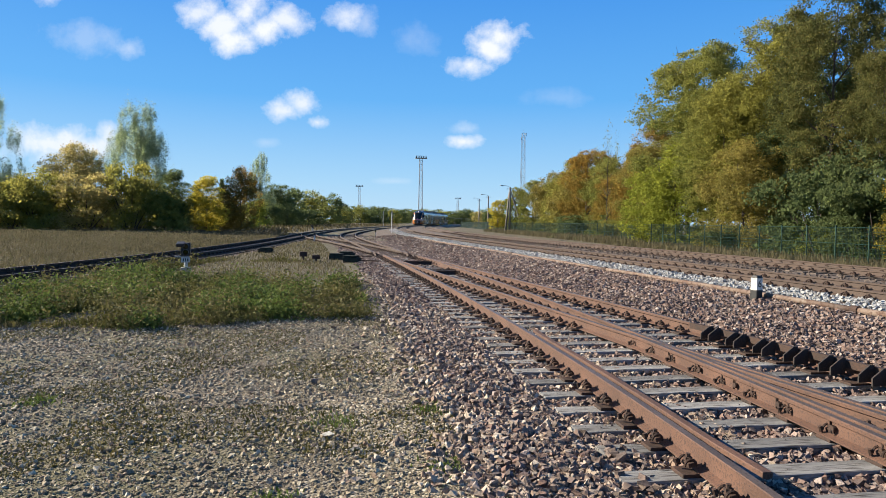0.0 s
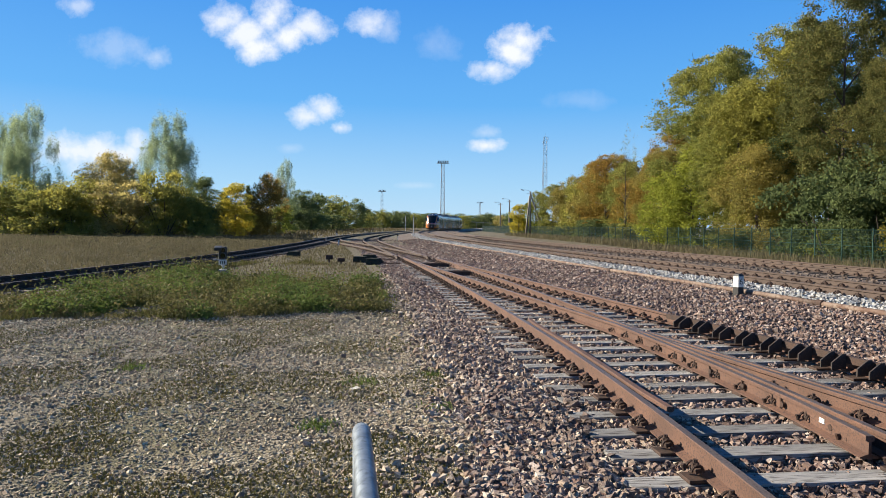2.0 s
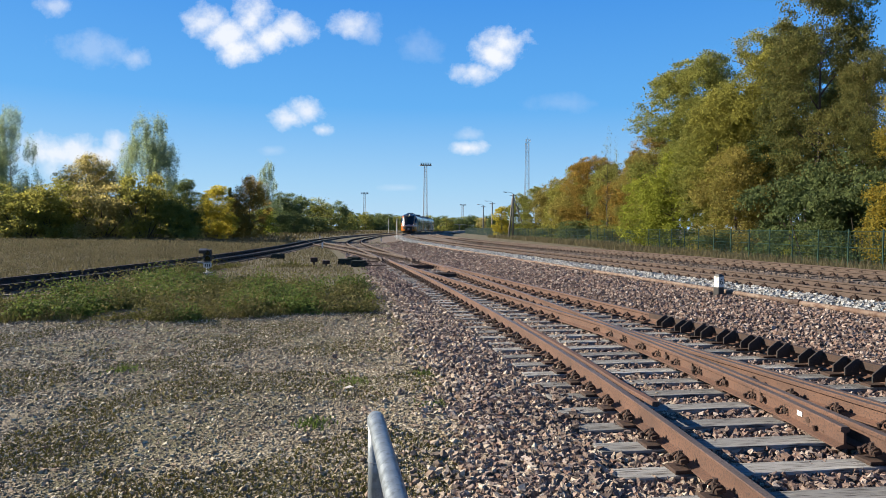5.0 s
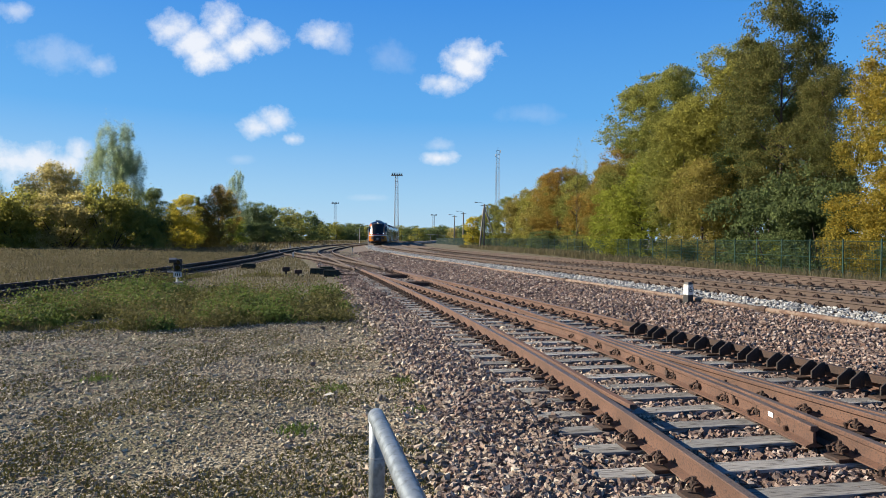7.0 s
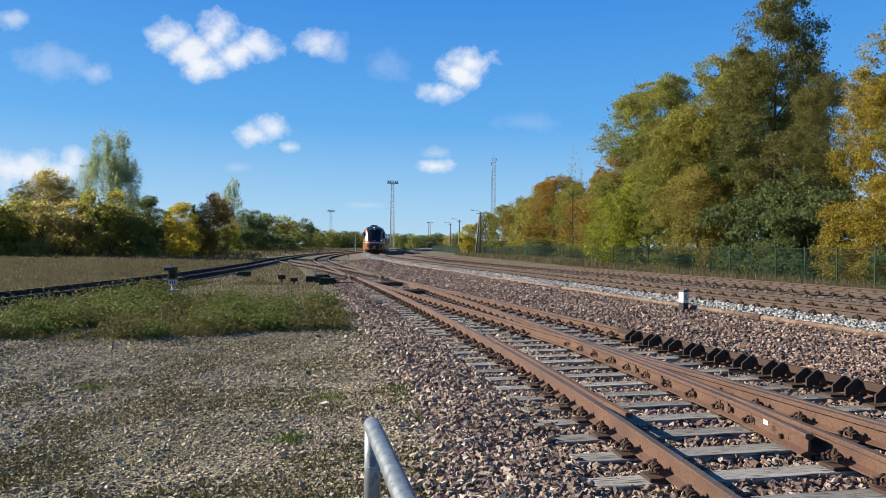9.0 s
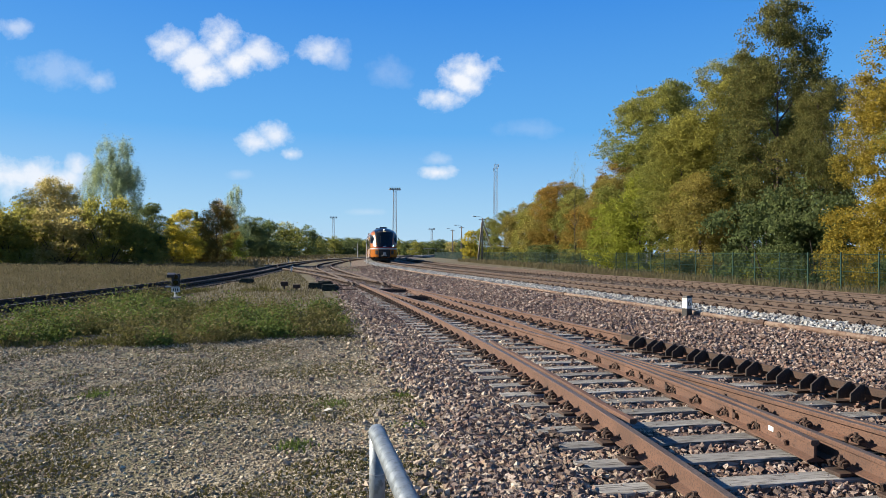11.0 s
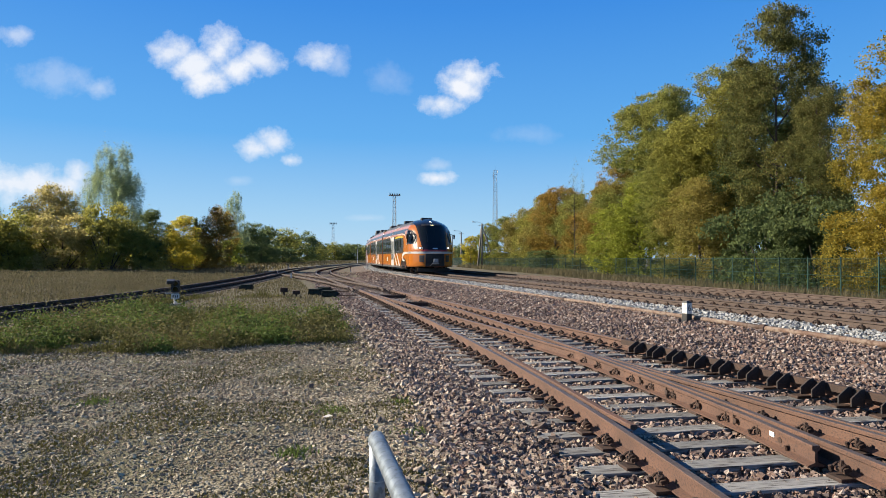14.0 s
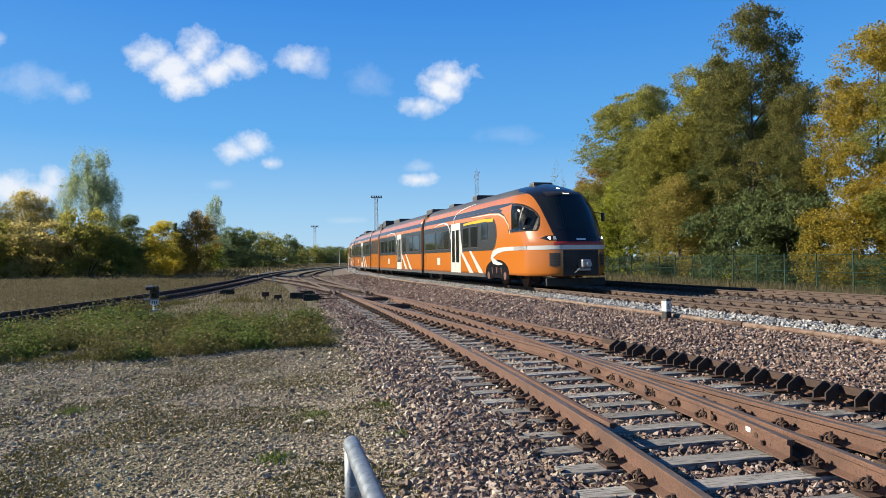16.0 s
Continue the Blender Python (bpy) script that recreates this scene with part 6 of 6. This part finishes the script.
def dwarf_signal():
    t = thing("dwarf_signal", pose(-9.68, 23.5, 0.0, 0, 0, 20), "black two-lamp dwarf signal on a white post", "railway signal")
    part("base", box(0.34, 0.34, 0.16, pose(0, 0, 0.04), 0.03), CONCRETE, t, "concrete base")
    part("post", rod((0, 0, 0.1), (0, 0, 0.46), 0.06, seg=12), WHITE_PAINT, t, "white post")
    part("bracket", box(0.46, 0.10, 0.05, pose(-0.12, 0, 0.48), 0.01), GREY_PAINT, t)
    plate = part("number_plate", box(0.28, 0.02, 0.17, pose(0.0, -0.13, 0.38), 0.004), WHITE_PAINT, t, "white plate with dark bars")
    for k in range(3):
        part("bar", box(0.035, 0.004, 0.10, pose(-0.07 + 0.07 * k, -0.143, 0.38)), BLACK_PAINT, plate)
    head = part("head", box(0.30, 0.22, 0.44, pose(0, 0, 0.73), 0.03), BLACK_PAINT, t, "black signal head")
    for z in (0.63, 0.83):
        bm = bmesh.new()
        for k in range(9):
            a0, a1 = math.pi * (k - 0.5) / 8, math.pi * (k + 0.5) / 8
            add_box(bm, 0.045, 0.2, 0.012, pose(0.1 * math.cos((a0 + a1) / 2), -0.2, z + 0.1 * math.sin((a0 + a1) / 2)) @ Matrix.Rotation(-(a0 + a1) / 2 + math.pi / 2, 4, "Y"))
        part("hood", bm, BLACK_PAINT, head, "black lamp hood")
        part("lens", rod((0, -0.108, z), (0, -0.118, z), 0.08, seg=16), DARK_GLASS, head, "dark unlit lens")
    bm = box(0.26, 0.5, 0.12, pose(-0.16, -0.05, 0.9) @ Matrix.Rotation(0.12, 4, "X"), 0.03)
    part("visor", bm, BLACK_PAINT, head, "black sun visor")


dwarf_signal()


def switch_motor(x, y, turn, label):
    t = thing("switch_motor", pose(x, y, -0.05, 0, 0, turn) @ Matrix.Diagonal((0.72, 0.72, 0.8, 1)), label, "switch machine", "point machines")
    part("case", box(0.95, 0.55, 0.26, pose(0, 0, 0.19), 0.04), MOTOR_GREEN, t)
    part("lid", box(0.80, 0.58, 0.10, pose(-0.04, 0, 0.37), 0.035), MOTOR_GREEN, t, "rounded lid")
    for sx in (-0.36, 0.36):
        part("foot", box(0.12, 0.8, 0.08, pose(sx, 0, 0.04), 0.01), BLACK_IRON, t)
    part("rod", rod((0.45, 0.08, 0.17), (1.75, 0.08, 0.17), 0.022, seg=8), RUST_DARK, t, "rusty drive rod")
    part("rod", rod((0.45, -0.10, 0.15), (1.75, -0.10, 0.15), 0.018, seg=8), RUST_DARK, t, "rusty detector rod")


switch_motor(-5.15, 29.6, -12, "dark green switch machine beside the turnout")
switch_motor(-6.1, 31.2, -12, "dark switch machine with two rods")
switch_motor(-6.0, 33.0, -12, "dark switch machine beside the branch track")
switch_motor(-10.9, 36.0, 170, "dark switch machine beside the siding")


def junction_boxes():
    for x, y, h in ((-7.4, 30.2, 0.42), (-6.6, 29.2, 0.34)):
        t = thing("cable_box", pose(x, y, -0.04, 0, 0, 15), "small rusty cable box on a stub post", "cable box")
        part("stub", rod((0, 0, 0), (0, 0, h * 0.6), 0.05, seg=8), BLACK_IRON, t)
        part("housing", box(0.34, 0.24, h * 0.5, pose(0, 0, h * 0.75), 0.03), RUST_DARK, t)


junction_boxes()


def hollow_sleepers():
    for s, ln in ((17.8, 1.25), (22.6, 1.25)):
        p = straight_at(s, -0.83)
        t = thing("hollow_sleeper", Matrix.Translation((p.x, p.y, 0.02)) @ Matrix.Rotation(math.atan2(CW.y, CW.x) - math.pi / 2, 4, "Z"), "black steel cover plate between the rails", "steel cover")
        part("cover", box(ln, 0.62, 0.10, pose(0, 0, 0.02), 0.015), BLACK_IRON, t)
        part("lip", box(ln, 0.05, 0.05, pose(0, -0.30, 0.08), 0.01), RUST_DARK, t)
        part("lip", box(ln, 0.05, 0.05, pose(0, 0.30, 0.08), 0.01), RUST_DARK, t)


hollow_sleepers()


def stake(x, y, h, label, top=None):
    t = thing("stake", (x, y, 0.0), label, "stake")
    part("stem", box(0.12, 0.12, h, pose(0, 0, h / 2 - 0.03), 0.01), WHITE_PAINT, t)
    part("tip", box(0.13, 0.13, h * 0.3, pose(0, 0, h - 0.03), 0.015), BLACK_PAINT if top is None else top, t, "dark tip")


stake(-13.1, 56.0, 0.60, "short white fouling post between the tracks")
stake(-21.5, 90.0, 0.75, "short white post beside the far track")
stake(-12.0, 84.0, 0.5, "small dark stake in the ballast", RUST_DARK)


def rusty_pipe():
    s0, s1 = main_a.near_y(5.0), main_a.near_y(62.0)
    cuts = [s0 + (s1 - s0) * k / 6 for k in range(7)]
    t = thing("ground_pipe", (0, 0, 0), "long rusty flaking pipe laid on the ballast", "pipe")
    for a, b in zip(cuts, cuts[1:]):
        pts = []
        for s in stations(main_a, a, b - 0.03, 1.2):
            p = main_a.side(s, -2.12 + 0.10 * noise.noise((s * 0.12, 5, 0)))
            pts.append((p.x, p.y, 0.30 + 0.03 * noise.noise((s * 0.3, 1, 0))))
        part("pipe_length", tube(pts, 0.058, 10), PIPE_RUST, t, "", True)
        p = main_a.side(b, -2.12 + 0.10 * noise.noise((b * 0.12, 5, 0)))
        d = main_a.way(b)
        part("coupling", rod((p.x - d.x * 0.08, p.y - d.y * 0.08, 0.30), (p.x + d.x * 0.08, p.y + d.y * 0.08, 0.30), 0.075, seg=10), RUST_DARK, t)


rusty_pipe()


def fence():
    t = thing("wire_fence", (0, 0, 0), "green wire mesh fence on slim posts before the trees", "fence")
    step, h = 2.5, 1.86
    post = box(0.06, 0.06, h + 0.1, pose(0, 0, (h + 0.1) / 2), 0.006)
    pm = bpy.data.meshes.new("post")
    post.to_mesh(pm)
    post.free()
    pm.materials.append(GREEN_WIRE)
    v, f = [], []

    def bar(a, b, r):
        d = (Vector(b) - Vector(a)).normalized()
        s = d.cross(Vector((0, 1, 0)))
        s = s.normalized() * r
        u = Vector((0, r, 0))
        k = len(v)
        for c in (Vector(a), Vector(b)):
            v.extend([tuple(c + s), tuple(c + u), tuple(c - s), tuple(c - u)])
        for i in range(4):
            f.append((k + i, k + (i + 1) % 4, k + 4 + (i + 1) % 4, k + 4 + i))
    for i in range(25):
        bar((0.05 + i * 0.1, 0, 0.06), (0.05 + i * 0.1, 0, h), 0.005)
    for z in (0.06, 0.25, 0.45, 0.65, 0.85, 1.25, 1.45, 1.65):
        bar((0, 0, z), (step, 0, z), 0.005)
    for z in (1.05, h):
        bar((0, 0, z), (step, 0, z), 0.014)
    nm = bpy.data.meshes.new("mesh_panel")
    nm.from_pydata(v, [], f)
    nm.materials.append(GREEN_WIRE)
    s = fence_line.near_y(16)
    while s < fence_line.length - 3:
        a, b = fence_line.at(s), fence_line.at(s + step)
        m = Matrix.Translation((a.x, a.y, -0.08)) @ Matrix.Rotation(math.atan2(b.y - a.y, b.x - a.x), 4, "Z")
        for nme, me in (("post", pm), ("mesh_panel", nm)):
            o = new(nme, me)
            o.parent = t
            o.matrix_basis = m
        s += step


fence()


def lamp_pole(x, y, h, brace=True, label="wooden lamp pole with a slanting brace"):
    t = thing("street_lamp", pose(x, y, -0.1), label, "lamp post", "lamp poles along the fence")
    part("pole", rod((0, 0, 0), (0, 0, h), 0.21, 0.14, 10), POLE_WOOD, t, "", True)
    if brace:
        part("brace", rod((2.7, 0.4, 0), (0.05, 0.0, h * 0.93), 0.19, 0.13, 10), POLE_WOOD, t, "", True)
        part("stub", rod((-0.75, 0.1, 0), (-0.12, 0.05, h * 0.9), 0.19, 0.14, 10), POLE_WOOD, t, "second leaning pole", True)
    part("arm", tube([(0, 0, h - 0.15), (-0.3, -0.1, h + 0.15), (-0.9, -0.3, h + 0.28), (-1.3, -0.4, h + 0.28)], 0.03, 8), GREY_PAINT, t, "bent lamp arm")
    part("lamp_head", box(0.62, 0.26, 0.14, pose(-1.5, -0.45, h + 0.26, 0, 8, 15), 0.05), GREY_PAINT, t, "grey lamp head")
    part("crossarm", box(1.3, 0.08, 0.1, pose(0, 0, h - 0.3), 0.01), POLE_WOOD, t)


lamp_pole(7.05, 119.0, 8.2)
lamp_pole(4.3, 158.0, 8.2, False, "wooden lamp pole beside the fence")
lamp_pole(2.6, 192.0, 8.6, False, "distant wooden lamp pole")


def lattice_mast(x, y, h, w0, w1, label, floods, name="floodlight_mast"):
    t = thing(name, pose(x, y, 0, 0, 0, 12), label, "mast")
    n = max(6, int(h / 2.6))

    def w(z):
        return w0 + (w1 - w0) * z / h
    for sx, sy in ((-1, -1), (1, -1), (1, 1), (-1, 1)):
        part("leg", rod((sx * w0 / 2, sy * w0 / 2, 0), (sx * w1 / 2, sy * w1 / 2, h), 0.11, 0.07, 6), GREY_PAINT, t)
    bm = bmesh.new()
    for i in range(n):
        z0, z1 = h * i / n, h * (i + 1) / n
        a, b = w(z0) / 2, w(z1) / 2
        for k in range(4):
            c0, s0 = [(-1, -1), (1, -1), (1, 1), (-1, 1)][k]
            c1, s1 = [(1, -1), (1, 1), (-1, 1), (-1, -1)][k]
            add_rod(bm, (c0 * a, s0 * a, z0), (c1 * b, s1 * b, z1), 0.045, seg=4)
            add_rod(bm, (c0 * b, s0 * b, z1), (c1 * b, s1 * b, z1), 0.045, seg=4)
    tagged(part("bracing", bm, GREY_PAINT, t), kind="stuff")
    if floods:
        part("platform", box(floods, w1 * 2.2, 0.18, pose(0, 0, h)), GREY_PAINT, t, "lamp platform")
        part("railing", box(floods, 0.06, 0.06, pose(0, -w1 * 1.1, h + 1.0)), GREY_PAINT, t)
        for k in range(5):
            part("floodlight", box(0.5, 0.4, 0.62, pose(-floods / 2 + floods * (k + 0.5) / 5, -w1, h + 0.45, 20), 0.06), BLACK_PAINT, t, "dark floodlight box")
    else:
        for k, z in enumerate((h * 0.94, h * 0.985)):
            part("antenna", box(0.35, 0.2, 2.0, pose(w1 * (0.9 if k else -0.9), -0.4, z), 0.05), WHITE_PAINT, t, "white antenna panel")
        part("spike", rod((0, 0, h), (0, 0, h + 2.5), 0.05, 0.02, 6), GREY_PAINT, t)


lattice_mast(-21.2, 280.0, 28.6, 1.7, 1.1, "tall grey lattice floodlight mast beside the tracks", 5.0)
lattice_mast(-68.0, 400.0, 22.5, 1.7, 1.1, "distant grey lattice floodlight mast", 4.5)
lattice_mast(-9.6, 520.0, 20.0, 1.8, 1.2, "far grey lattice floodlight mast", 5.0)
lattice_mast(31.8, 400.0, 56.0, 2.9, 1.7, "tall slim lattice radio mast behind the trees", 0, "radio_mast")


def station():
    t = thing("platform", (0, 0, 0), "long low concrete station platform between the far tracks", "platform")
    for y in range(205, 330, 10):
        x = float(np.interp(y + 5, MA_Y, MA_X)) + 7.6
        a = math.degrees(math.atan2(float(np.interp(y + 10, MA_Y, MA_X)) - float(np.interp(y, MA_Y, MA_X)), 10))
        part("slab", box(3.2, 10.05, 0.6, pose(x, y + 5, 0.45, 0, 0, -a), 0.02), CONCRETE, t)
    for k, y in enumerate((236, 262, 296)):
        x = float(np.interp(y, MA_Y, MA_X)) + 7.6
        s = thing("shelter", (x, y, 0.75), "small grey platform shelter at the station", "shelter")
        part("roof", box(2.4, 5.0, 0.14, pose(0, 0, 2.4, 0, 4), 0.02), GREY_PAINT, s)
        for sy in (-2.2, 0, 2.2):
            part("post", rod((0.9, sy, 0), (0.9, sy, 2.4), 0.06, seg=8), GREY_PAINT, s)
        part("back_wall", box(0.05, 4.6, 1.6, pose(0.95, 0, 1.3)), DARK_GLASS, s, "dark glazed back wall")
    for x, y, h in ((-10.2, 86.0, 2.9), (-22.5, 170.0, 4.2)):
        s = thing("signal_post", (x, y, 0), "slim pale post beside the track", "post")
        part("pole", rod((0, 0, 0), (0, 0, h), 0.06, 0.05, 8), WHITE_PAINT, s)
        part("cap", box(0.16, 0.1, 0.2, pose(0, 0, h), 0.02), GREY_PAINT, s)



station()


def leaf_on_gravel():
    bm = bmesh.new()
    for a, b, c in (((-0.09, 0.01, 0.0), (0.0, 0.035, 0.02), (0.09, 0.0, 0.012)), ((-0.09, 0.01, 0.0), (0.09, 0.0, 0.012), (0.0, -0.02, 0.0))):
        bm.faces.new([bm.verts.new(v) for v in (a, b, c)])
    bmesh.ops.solidify(bm, geom=bm.faces, thickness=0.006)
    ob = part("litter_scrap", bm, WHITE_PAINT, None, "small crumpled pale paper scrap on gravel")
    ob.matrix_basis = pose(-1.28, 7.18, 0.025, 8, -10, -30)
    tagged(ob, "", "litter")


leaf_on_gravel()


# ---------------------------------------------------------------- moving things
def motions():
    times = [i * 0.25 for i in range(65)]
    offs = 0.0
    for car, length, a, b, rev in ((FRONT, 18.23, 4.74, 18.23, False), (SECOND, 16.9, 0, 16.9, False), (ENGINE, 5.77, 0, 5.77, False), (THIRD, 16.9, 0, 16.9, False), (REAR, 18.23, 0, 13.5, True)):
        walk(car, [(t, car_pose(nose_s(t) + offs, length, a, b, rev)) for t in times])
        offs += length
    # the leading wheels roll
    for w in FRONT_WHEELS[:4]:
        base = w.matrix_basis.copy()
        walk(w, [(k / 30, base @ pose(0, 0, 0, math.degrees((nose_s(k / 30) - nose_s(0)) / 0.43) % 360)) for k in range(0, 481, 1)])


motions()
